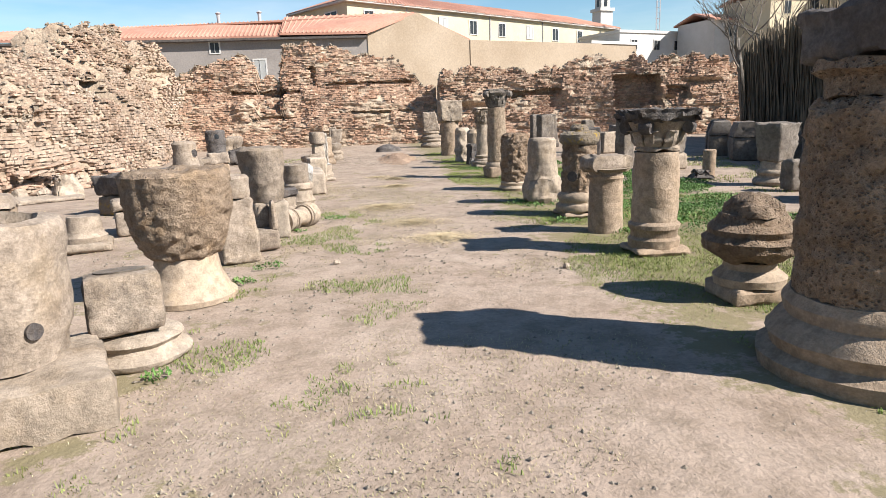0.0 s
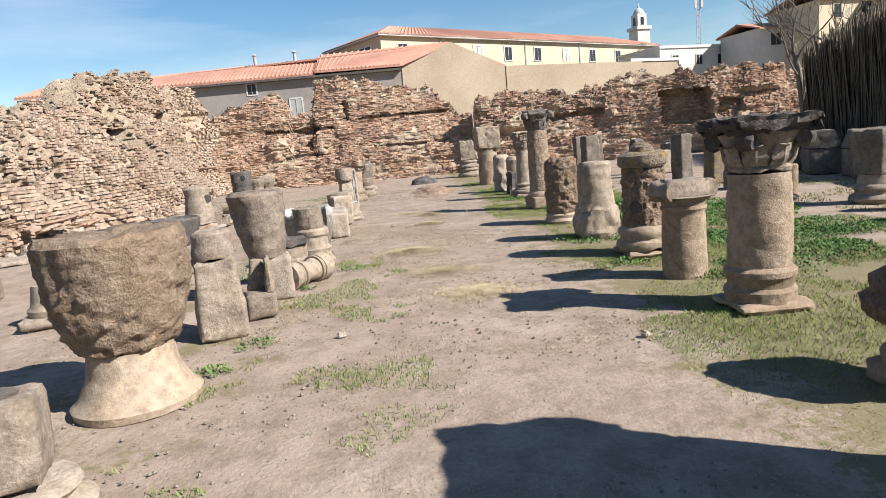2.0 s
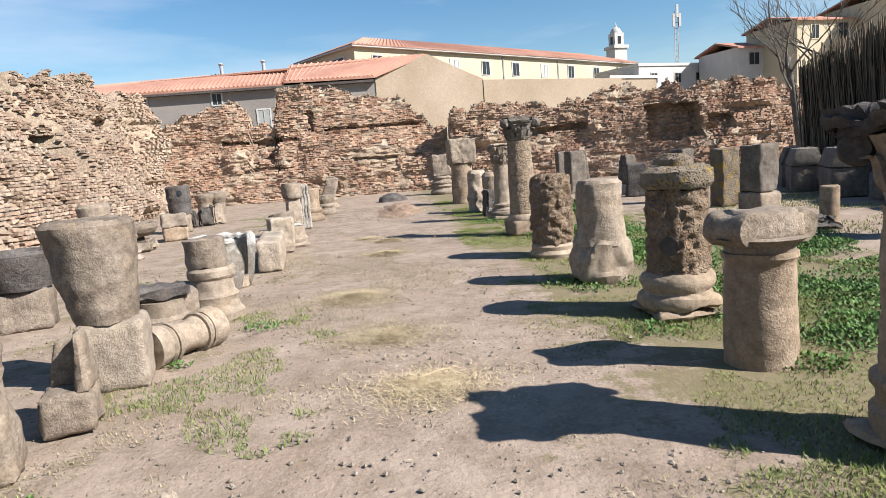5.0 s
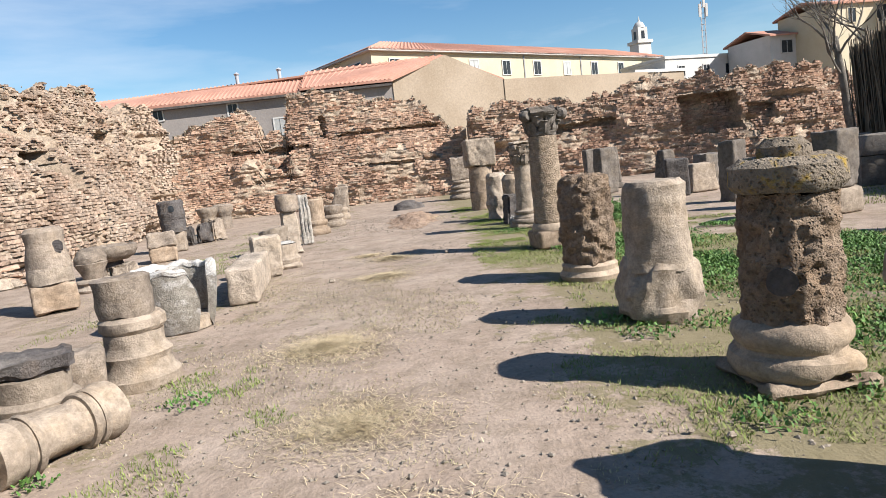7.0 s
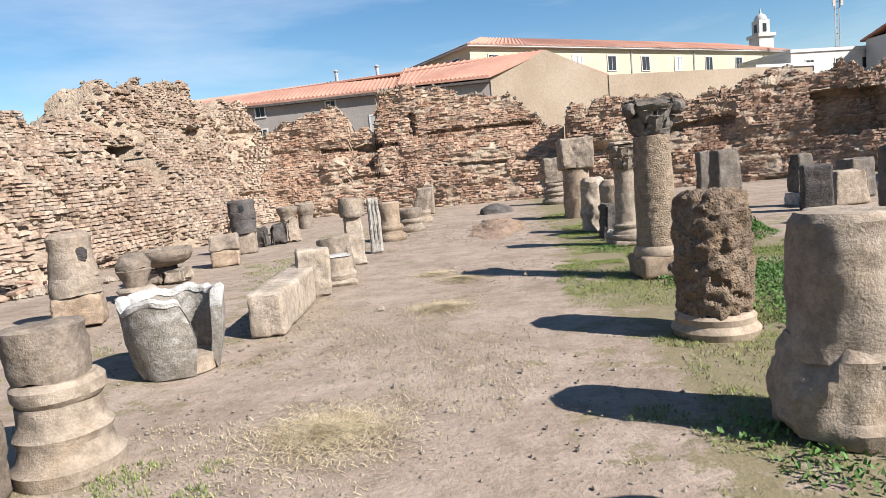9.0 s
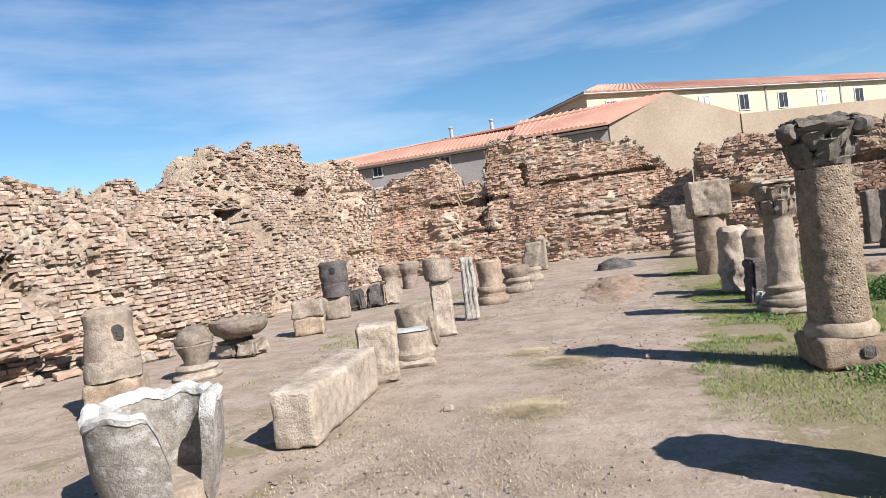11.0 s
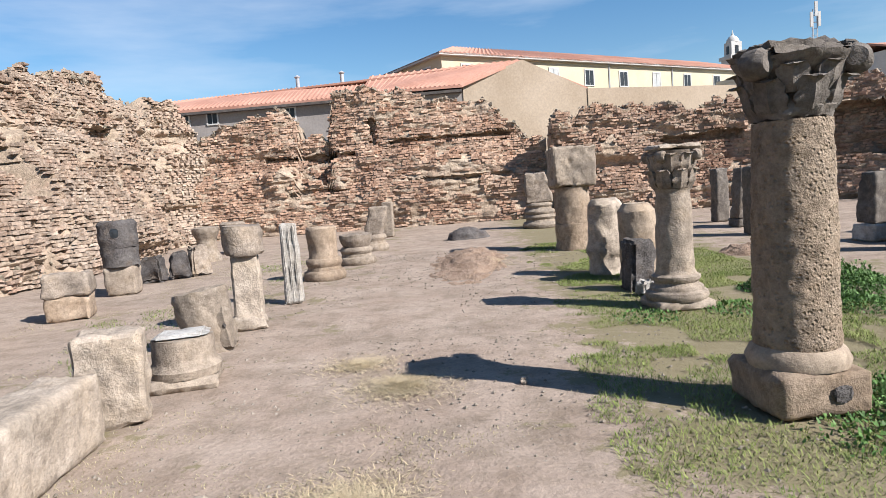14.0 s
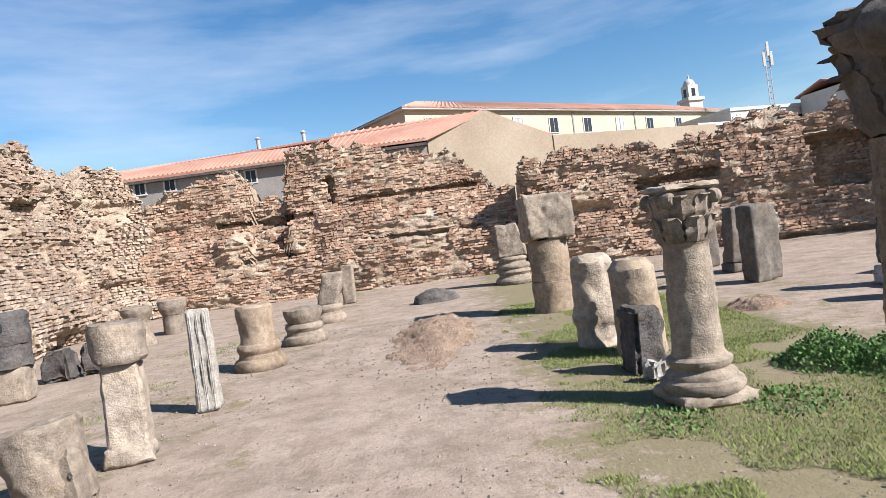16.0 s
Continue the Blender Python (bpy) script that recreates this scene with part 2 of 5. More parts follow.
def mesh_of(name, verts, faces, mat, smooth=False):
    me = bpy.data.meshes.new(name)
    me.from_pydata([tuple(v) for v in verts] if not isinstance(verts, np.ndarray) else verts.tolist(), [], faces if isinstance(faces, list) else faces.tolist())
    me.materials.append(mat)
    if smooth:
        me.polygons.foreach_set("use_smooth", [True] * len(me.polygons))
    me.update()
    return me


def part(name, bm, mat, parent, label="", smooth=True):
    """One mesh object out of a bmesh, under a thing or a part."""
    me = bpy.data.meshes.new(name)
    bm.normal_update()
    bm.to_mesh(me)
    bm.free()
    me.materials.append(mat)
    if smooth:
        me.polygons.foreach_set("use_smooth", [True] * len(me.polygons))
        me.set_sharp_from_angle(angle=radians(40))
    ob = new(name, me)
    if parent:
        ob.parent = parent
    if label:
        ob["label"] = label
    return ob


def thing(name, x, y, label, category, group="", rz=0.0, rx=0.0, ry=0.0, z=0.0):
    e = new(name)
    e.empty_display_size = 0.1
    e.matrix_world = pose(x, y, z, rx, ry, rz)
    return tagged(e, label, category, group)


def rough(bm, amp, seed, scale=4.0, chip=0.0):
    """Weathering: broad unevenness, small relief, chipped hollows."""
    bm.normal_update()
    off = Vector((seed * 7.31, seed * 3.17, seed * 1.93))
    moves = []
    for v in bm.verts:
        d = amp * (fbm(v.co + off, scale, 3) + 0.45 * noise.noise((v.co + off) * scale * 4.3))
        if chip:
            c = noise.noise((v.co + off) * scale * 0.8)
            if c > 0.1:
                d -= chip * min(c - 0.1, 0.28)
        moves.append(v.normal * d)
    for v, d in zip(bm.verts, moves):
        v.co += d
    return bm


def lathe(profile, seg=36, amp=0.01, seed=0, z0=0.0, squash=1.0, chip=0.0, step=0.035, lean=(0, 0), scale=4.0):
    """A turned solid from (radius, height) pairs, closed, then weathered."""
    seg = max(seg, 44) if amp else seg
    pts = [profile[0]]
    for (r0, h0), (r1, h1) in zip(profile, profile[1:]):
        k = max(1, int(math.hypot(r1 - r0, h1 - h0) / step))
        pts += [(r0 + (r1 - r0) * i / k, h0 + (h1 - h0) * i / k) for i in range(1, k + 1)]
    bm = bmesh.new()
    rings = []
    for r, h in pts:
        rings.append([bm.verts.new((r * math.cos(2 * math.pi * i / seg) + lean[0] * h, r * squash * math.sin(2 * math.pi * i / seg) + lean[1] * h, h + z0)) for i in range(seg)])
    for a, b in zip(rings, rings[1:]):
        for i in range(seg):
            bm.faces.new((a[i], a[(i + 1) % seg], b[(i + 1) % seg], b[i]))
    for ring, (r, h), up in ((rings[0], pts[0], False), (rings[-1], pts[-1], True)):
        inner = [ring]
        for k in (0.66, 0.33):
            inner.append([bm.verts.new((r * k * math.cos(2 * math.pi * i / seg) + lean[0] * h, r * k * squash * math.sin(2 * math.pi * i / seg) + lean[1] * h, h + z0)) for i in range(seg)])
        c = bm.verts.new((lean[0] * h, lean[1] * h, h + z0))
        for a, b in zip(inner, inner[1:]):
            for i in range(seg):
                j = (i + 1) % seg
                bm.faces.new((a[i], a[j], b[j], b[i]) if up else (a[j], a[i], b[i], b[j]))
        for i in range(seg):
            j = (i + 1) % seg
            bm.faces.new((inner[-1][i], inner[-1][j], c) if up else (inner[-1][j], inner[-1][i], c))
    return rough(bm, amp, seed, scale, chip)


def block(w, d, h, amp=0.012, seed=0, z0=0.0, cut=0.04, top=(1, 1), chip=0.0, bevel=0.015, shear=(0, 0), scale=4.0):
    """A hewn block with worn edges; top scales its upper face."""
    bm = bmesh.new()
    nx, ny, nz = (max(2, min(22, int(round(k / cut)))) for k in (w, d, h))
    def v(i, j, k):
        return ((i / nx - 0.5) * w, (j / ny - 0.5) * d, k / nz * h)
    cache = {}
    def vert(i, j, k):
        if (i, j, k) not in cache:
            cache[i, j, k] = bm.verts.new(v(i, j, k))
        return cache[i, j, k]
    for i in range(nx):
        for j in range(ny):
            bm.faces.new((vert(i, j, nz), vert(i + 1, j, nz), vert(i + 1, j + 1, nz), vert(i, j + 1, nz)))
            bm.faces.new((vert(i, j, 0), vert(i, j + 1, 0), vert(i + 1, j + 1, 0), vert(i + 1, j, 0)))
    for i in range(nx):
        for k in range(nz):
            bm.faces.new((vert(i, 0, k), vert(i + 1, 0, k), vert(i + 1, 0, k + 1), vert(i, 0, k + 1)))
            bm.faces.new((vert(i, ny, k), vert(i, ny, k + 1), vert(i + 1, ny, k + 1), vert(i + 1, ny, k)))
    for j in range(ny):
        for k in range(nz):
            bm.faces.new((vert(0, j, k), vert(0, j, k + 1), vert(0, j + 1, k + 1), vert(0, j + 1, k)))
            bm.faces.new((vert(nx, j, k), vert(nx, j + 1, k), vert(nx, j + 1, k + 1), vert(nx, j, k + 1)))
    for (i, j, k), q in cache.items():
        ends = (i in (0, nx)) + (j in (0, ny)) + (k in (0, nz))
        if ends >= 2 and bevel:
            inward = Vector(((0.5 - i / nx) * 2 if i in (0, nx) else 0, (0.5 - j / ny) * 2 if j in (0, ny) else 0, (0.5 - k / nz) * 2 if k in (0, nz) else 0))
            q.co += inward * bevel * (1 + 0.8 * noise.noise(Vector((i, j, k)) * 0.9 + Vector((seed, seed, 0))))
        f = q.co.z / h
        q.co.x *= 1 + (top[0] - 1) * f
        q.co.y *= 1 + (top[1] - 1) * f
        q.co.x += shear[0] * q.co.z
        q.co.y += shear[1] * q.co.z
        q.co.z += z0
    return rough(bm, amp, seed, scale, chip)


def boxbm(w, d, h, z0=0.0, x0=0.0, y0=0.0, bm=None):
    bm = bm or bmesh.new()
    bmesh.ops.create_cube(bm, size=1, matrix=Matrix.Translation((x0, y0, z0 + h / 2)) @ Matrix.Diagonal((w, d, h, 1)))
    return bm


def leafbm(w, h, curl, seed=0):
    """One carved acanthus leaf with scalloped lobes and a rib, rising along z and rolling outwards along -y."""
    bm = bmesh.new()
    rows = []
    for i in range(13):
        t = i / 12
        lobe = 0.78 + 0.22 * abs(math.cos(t * 3.5 * math.pi))
        half = w / 2 * (math.sin(math.pi * min(1, 0.3 + 0.66 * t)) ** 0.6) * lobe
        y, z = -0.03 * min(1, 5 * t) - curl * t ** 2.4, h * (t - 0.3 * max(0, t - 0.72) * 4 * t)
        rows.append([bm.verts.new((half * q, y + 0.1 * w * abs(q) - (0.05 * w if q == 0 else 0), z)) for q in (-1, -0.6, -0.22, 0, 0.22, 0.6, 1)])
    back = [[bm.verts.new((q.co.x * 0.88, q.co.y + 0.045, q.co.z)) for q in r] for r in rows]
    for sheet, flip in ((rows, False), (back, True)):
        for a, b in zip(sheet, sheet[1:]):
            for i in range(6):
                q = (a[i], a[i + 1], b[i + 1], b[i])
                bm.faces.new(q[::-1] if flip else q)
    for side in (0, 6):
        for i in range(12):
            q = (rows[i][side], rows[i + 1][side], back[i + 1][side], back[i][side])
            bm.faces.new(q if side == 0 else q[::-1])
    for i in range(6):
        bm.faces.new((rows[12][i], rows[12][i + 1], back[12][i + 1], back[12][i]))
    return rough(bm, 0.005, seed, 14)


def leaves(owner, r, z, h, w, curl, count, mat, turn=0.0, flare=0.0):
    for i in range(count):
        a = turn + 2 * math.pi * i / count
        ob = part("leaf", leafbm(w, h, curl, i), mat, owner)
        ob.matrix_local = Matrix.Translation((r * math.cos(a), r * math.sin(a), z)) @ Matrix.Rotation(a + math.pi / 2, 4, "Z") @ Matrix.Rotation(-flare, 4, "X")


def prof_base(r, h):
    """Attic base: torus, hollow, torus."""
    return [(r * 1.0, 0), (r * 1.06, h * 0.1), (r * 1.08, h * 0.24), (r * 1.0, h * 0.4), (r * 0.87, h * 0.46), (r * 0.83, h * 0.6), (r * 0.88, h * 0.68), (r * 0.93, h * 0.78), (r * 0.9, h * 0.9), (r * 0.78, h)]


# ---- ground ----
def build_ground():
    xs = np.concatenate([[-3000, -800, -200, -60], np.arange(-16, 20.01, 0.25), [40, 120, 400, 1200, 3000]])
    ys = np.concatenate([[-3000, -600, -100, -30, -12], np.arange(-6, 38.01, 0.25), [48, 80, 200, 700, 3000]])
    verts, faces = [], []
    for y in ys:
        for x in xs:
            near = -16 <= x <= 20 and -6 <= y <= 38
            verts.append((x, y, (0.022 * fbm((x, y, 0.3), 0.45, 3) + 0.009 * noise.noise(Vector((x * 2.6, y * 2.6, 5)))) if near else 0.0))
    w = len(xs)
    for j in range(len(ys) - 1):
        for i in range(w - 1):
            faces.append((j * w + i, j * w + i + 1, (j + 1) * w + i + 1, (j + 1) * w + i))
    return tagged(new("ground", mesh_of("ground", verts, faces, GROUND, True)), "dry trodden earth with worn patches of thin grass", "ground", kind="structure")


build_ground()


# ---- ruined brick walls ----
def hashed(ix, iy, seed):
    v = np.sin(ix * 127.1 + iy * 311.7 + seed * 74.7) * 43758.5453
    return v - np.floor(v)


def vnoise(x, y, seed=0):
    ix, iy = np.floor(x), np.floor(y)
    fx, fy = x - ix, y - iy
    fx, fy = fx * fx * (3 - 2 * fx), fy * fy * (3 - 2 * fy)
    a, b = hashed(ix, iy, seed), hashed(ix + 1, iy, seed)
    c, d = hashed(ix, iy + 1, seed), hashed(ix + 1, iy + 1, seed)
    return (a + (b - a) * fx) * (1 - fy) + (c + (d - c) * fx) * fy


def ruin(name, stations, power, mat, label, seed, cavity=0.35, course=0.05, thick=1.6, parts_zone=None, ledge=0.0, jag=0.3, axis=1, slots=(), hill=None, relief=0.6, loose=0.16, bedding=1.0, joint=0.035):
    """A decayed brick wall. stations: foot x, y, top x, y, height. A rough core with courses of single bricks in front."""
    st = np.array(stations, float)
    seglen = np.hypot(np.diff(st[:, 0]), np.diff(st[:, 1]))
    s = np.concatenate([[0], np.cumsum(np.maximum(seglen, np.hypot(np.diff(st[:, 2]), np.diff(st[:, 3])) * 0.6))])
    slots = [(*np.interp([a, b], st[:, axis], s), z0, z1, d) for a, b, z0, z1, d in slots]
    hill_u = np.interp(hill, st[:, axis], s) if hill else -9.0
    def at(u):
        return [np.interp(u, s, st[:, k]) for k in range(5)]
    def surf(u, z, push=0.0):
        fx, fy, tx, ty, h = at(u)
        h = h + jag * (vnoise(u * 1.3, u * 0 + 3, seed) - 0.5) + jag * 0.8 * (vnoise(u * 4.1, u * 0 + 9, seed) - 0.5)
        v = np.clip(z / np.maximum(h, 0.2), 0, 1)
        f = v ** (power + 1.6 * np.clip((hill_u - u) / 2.0, 0, 1))
        if ledge:
            f = f * 0.45 + 0.55 * np.clip((v - 0.5) / 0.08, 0, 1) * (0.6 + 0.4 * v)
        x, y = fx + (tx - fx) * f, fy + (ty - fy) * f
        du = 0.05
        a, b = at(u - du), at(u + du)
        dx, dy = b[0] - a[0], b[1] - a[1]
        ln = np.hypot(dx, dy) + 1e-6
        nx, ny = dy / ln, -dx / ln
        big = vnoise(u * 0.55, z * 0.9, seed + 1) - 0.5
        mid = vnoise(u * 1.9, z * 2.6, seed + 2) - 0.5
        hole = np.clip(0.34 - vnoise(u * 0.8 + 7, z * 1.1, seed + 5), 0, 1) * 3.2
        strata = vnoise(z * 3.6 + 0.25 * vnoise(u * 0.3, u * 0, seed), u * 0.22, seed + 9) - 0.5
        fine = vnoise(u * 3.0, z * 11.0, seed + 12) - 0.5
        beds = vnoise(z * 8.5 + 0.3 * vnoise(u * 0.25, u * 0, seed), u * 0.35, seed + 15) - 0.5
        o = big * relief + mid * 0.16 + (strata * 0.36 + beds * 0.18) * bedding + fine * 0.1 - cavity * hole + push
        for a, b, z0, z1, d in slots:
            wob = 0.16 * (vnoise(u * 2.3, z * 2.9, seed + 13) - 0.5)
            o = o - d * ((u > a + wob) & (u < b + wob) & (z > z0 + wob) & (z < z1 + wob))
        return x + nx * o, y + ny * o, h, nx, ny
    total = s[-1]
    nu, nv = int(total / 0.1), 96
    root = new(name)
    tagged(root, label, "ruin wall", kind="structure")
    uu, vv = np.meshgrid(np.linspace(0.05, total - 0.05, nu), np.linspace(0, 1, nv))
    _, _, hh, _, _ = surf(uu, vv * 0)
    zz = vv * hh
    x, y, _, nx, ny = surf(uu, zz, -joint)
    rr = 0.06 * (vnoise(uu * 6, zz * 7, seed + 3) - 0.5)
    x, y = x + nx * rr, y + ny * rr
    front = np.stack([x, y, zz - 0.06], -1)
    # rounded, broken crest running back
    back = []
    for k in range(1, 7):
        d = thick * k / 6
        dz = -0.5 * (k / 6) ** 2 - 0.3 * vnoise(uu[-1] * 1.7, uu[-1] * 0 + k * 0.8, seed + 4) * min(1, k / 2)
        back.append(np.stack([x[-1] - nx[-1] * d, y[-1] - ny[-1] * d, np.maximum(zz[-1] + dz, 0)], -1))
    back.append(np.stack([x[-1] - nx[-1] * thick, y[-1] - ny[-1] * thick, zz[-1] * 0 - 0.05], -1))
    grid = np.concatenate([front, np.array(back)], 0)
    rows = grid.shape[0]
    idx = np.arange(rows * nu).reshape(rows, nu)
    faces = np.stack([idx[:-1, :-1], idx[:-1, 1:], idx[1:, 1:], idx[1:, :-1]], -1).reshape(-1, 4)
    faces = faces.tolist() + [idx[:, 0].tolist(), idx[::-1, -1].tolist()]
    core = new("rubble_core", mesh_of("rubble_core", grid.reshape(-1, 3), faces, CORE))
    core.parent = root
    core["label"] = "crumbling mortar and rubble core"
    # single bricks, course by course
    rng = np.random.RandomState(seed)
    us, zs, ws, hs = [], [], [], []
    z = 0.03
    k = 0
    while z < st[:, 4].max() + 0.5:
        hgt = course * rng.uniform(0.75, 1.3)
        n = int(total / 0.17)
        lens = rng.uniform(0.08, 0.28, n)
        pos = np.cumsum(lens + 0.018) - rng.uniform(0, 0.3)
        keep = (pos < total - 0.1) & (pos > 0.1)
        us.append(pos[keep] - lens[keep] / 2), ws.append(lens[keep]), zs.append(np.full(keep.sum(), z)), hs.append(np.full(keep.sum(), hgt))
        z += hgt + 0.024
        k += 1
    u, zc, w, hgt = map(np.concatenate, (us, zs, ws, hs))
    wave = 0.05 * (vnoise(u * 0.35, zc * 0.2, seed + 8) - 0.5)
    x, y, top, nx, ny = surf(u, zc)
    ruinous = vnoise(u * 1.4 + 3, zc * 1.6, seed + 6) * 0.6 + vnoise(u * 5, zc * 9, seed + 7) * 0.4
    keep = (zc + hgt < top) & (ruinous < 0.63) & ((u > hill_u) | (rng.rand(len(u)) > (zc / top - 0.45) * 2.2))
    u, zc, w, hgt, x, y, nx, ny, wave = (q[keep] for q in (u, zc, w, hgt, x, y, nx, ny, wave))
    m = len(u)
    proud = rng.uniform(-0.02, 0.06, m) + 0.06 * (rng.rand(m) > 0.92)
    deep = rng.uniform(0.1, 0.2, m)
    tx, ty = -ny, nx
    yaw = rng.normal(0, 0.05, m)
    tilt = rng.normal(0, 0.018, m)
    tx, ty = tx * np.cos(yaw) - ty * np.sin(yaw), tx * np.sin(yaw) + ty * np.cos(yaw)
    ox, oy = ty, -tx
    verts = np.zeros((m, 8, 3))
    c = 0
    for a in (-0.5, 0.5):
        for b in (0, 1):
            for d in (0, 1):
                j = rng.uniform(-0.017, 0.017, (m, 3))
                out = proud if d else proud - deep
                verts[:, c, 0] = x + tx * a * w + ox * out + j[:, 0]
                verts[:, c, 1] = y + ty * a * w + oy * out + j[:, 1]
                verts[:, c, 2] = zc + b * hgt + tilt * a * 2 * w + wave + j[:, 2]
                c += 1
    quad = np.array([(0, 1, 3, 2), (4, 6, 7, 5), (0, 4, 5, 1), (2, 3, 7, 6), (1, 5, 7, 3), (0, 2, 6, 4)])
    single = np.zeros(m, bool)
    if parts_zone:
        inside = np.where((u > parts_zone[0]) & (u < parts_zone[1]) & (zc > parts_zone[2]) & (zc < parts_zone[3]))[0][:300]
        single[inside] = True
        for i in inside:
            mid = verts[i].mean(0)
            b = new("brick", mesh_of("brick", verts[i] - mid, quad, mat))
            b.location = mid
            b.parent = root
    rest = verts[~single]
    faces = (quad[None] + 8 * np.arange(len(rest))[:, None, None]).reshape(-1, 4)
    ob = new("brick_courses", mesh_of("brick_courses", rest.reshape(-1, 3), faces, mat))
    ob.parent = root
    tagged(ob, "eroded courses of thin fired bricks", kind="stuff")
    # loose rubble on the crest and on the decayed slope
    cr, k = np.meshgrid(np.arange(rows), np.arange(nu), indexing="ij")
    slope = ((uu < hill_u + 1.0) & (vv > 0.4)) | ((rng.rand(nv, nu) < loose) & (hill is not None))
    mask = np.zeros((rows, nu), bool)
    mask[:nv] = slope
    mask[nv - 3:nv + 5] = True
    cand = grid[mask]
    pick = cand[rng.randint(0, len(cand), min(14000, int(len(cand) * 0.6)))]
    m = len(pick)
    size = 0.016 + 0.05 * rng.rand(m) ** 2.5
    ax = rng.normal(0, 1, (m, 3, 3))
    ax[:, 2] += (0, 0, 1.5)
    ax = np.linalg.qr(ax.transpose(0, 2, 1))[0].transpose(0, 2, 1)
    c = np.array([(a, b, d) for a in (-1, 1) for b in (-1, 1) for d in (-1, 1)], float) * (1.2, 0.9, 0.55)
    v = pick[:, None] + rng.normal(0, 0.04, (m, 1, 3)) + np.einsum("vk,mkj->mvj", c, ax) * size[:, None, None] * rng.uniform(0.7, 1.2, (m, 8, 1))
    faces = (quad[None] + 8 * np.arange(m)[:, None, None]).reshape(-1, 4)
    ob = new("crest_rubble", mesh_of("crest_rubble", v.reshape(-1, 3), faces, EARTHTOP))
    ob.parent = root
    tagged(ob, "loose stones and dry earth on the broken crest", kind="stuff")
    return root


LEFT = [(-10.9, 2, -16, 2, 4.0), (-10.8, 7, -15.8, 7, 4.1), (-10.5, 11, -15.5, 12, 4.3), (-10.0, 13.5, -15, 14.9, 4.45), (-9.2, 16.0, -14.2, 18.0, 4.35), (-8.8, 17.6, -13, 19.0, 4.0),
        (-8.7, 18.6, -12.5, 19.8, 3.5), (-8.6, 19.6, -12.5, 20.9, 3.93), (-8.6, 22, -12.5, 23.4, 4.1), (-8.8, 24, -12.5, 24.6, 4.25), (-8.9, 24.6, -12.5, 25.4, 5.25), (-9.2, 27, -12.5, 27.8, 5.65),
        (-9.8, 29.6, -12.5, 30.8, 6.0), (-10.4, 31.4, -12.5, 32.5, 5.4), (-10.8, 32.3, -12.6, 33.6, 4.75), (-11, 32.8, -12.7, 34.6, 5.85), (-10.8, 33.4, -12.0, 35.5, 5.7), (-10.4, 34.2, -11.2, 36.2, 4.0)]
FAR = [(-10.9, 34.0, -11.2, 35.3, 4.1), (-10.2, 34.1, -10.3, 35.5, 4.5), (-8.9, 34.2, -8.9, 35.5, 4.9), (-7.5, 34.2, -7.5, 35.5, 5.2), (-6.95, 34.2, -6.95, 35.5, 4.6), (-6.8, 34.2, -6.8, 35.5, 3.75), (-5.75, 34.2, -5.75, 35.5, 3.75),
       (-5.4, 34.2, -5.4, 35.5, 5.6), (-3.9, 34.2, -3.9, 35.5, 5.65), (-1.85, 34.1, -1.85, 35.5, 5.15), (-0.25, 34, -0.25, 35.5, 4.9), (0.8, 34, 0.8, 35.5, 4.6), (1.8, 34, 1.8, 35.4, 3.8), (2.4, 34, 2.4, 35.3, 3.0), (3.0, 34.05, 3.0, 35.2, 3.0)]
RIGHT = [(2.87, 32.92, 2.92, 33.45, 3.39), (3.24, 32.92, 3.24, 33.45, 3.86), (4.55, 32.81, 4.55, 33.23, 3.97), (6.5, 32.71, 6.5, 33.23, 3.71), (7.65, 32.61, 7.65, 33.03, 3.5), (8.28, 32.61, 8.28, 33.03, 3.81), (11.23, 32.12, 11.23, 32.84, 4.34),
         (13.04, 31.72, 13.04, 32.43, 4.18), (13.91, 31.22, 13.91, 32.02, 4.15), (16.7, 30.8, 16.7, 32.0, 4.0), (19.2, 30.5, 19.2, 31.6, 3.7), (20.2, 30.2, 20.2, 31.2, 2.6), (24.0, 29.0, 24.0, 30.0, 2.2)]

# ---- columns and stones of the row beside the path, sunny side ----
ROW = "stones lined up along the path"
INNER = "stones in the second row"


def column_a():
    t = thing("column", 1.62, 1.62, "massive pitted sandstone column shaft on a broad moulded base", "column", ROW)
    part("base", lathe([(0.58, 0), (0.6, 0.1), (0.52, 0.14), (0.55, 0.22), (0.5, 0.29), (0.45, 0.33), (0.46, 0.4), (0.42, 0.46)], 48, 0.016, 1, chip=0.05), SAND, t, "worn moulded round base")
    part("shaft", lathe([(0.41, 0.45), (0.42, 0.8), (0.4, 1.5), (0.35, 1.56)], 80, 0.022, 2, chip=0.11, step=0.025, scale=11), SANDROUGH, t)
    part("neck", lathe([(0.33, 1.55), (0.33, 1.66), (0.39, 1.7), (0.37, 1.76)], 40, 0.022, 3, chip=0.08), SANDROUGH, t)
    part("capital", block(0.66, 0.66, 0.3, 0.03, 4, 1.75, top=(1.12, 1.12), chip=0.14), BASALT_AND_SHADE, t, "weathered dark capital block")


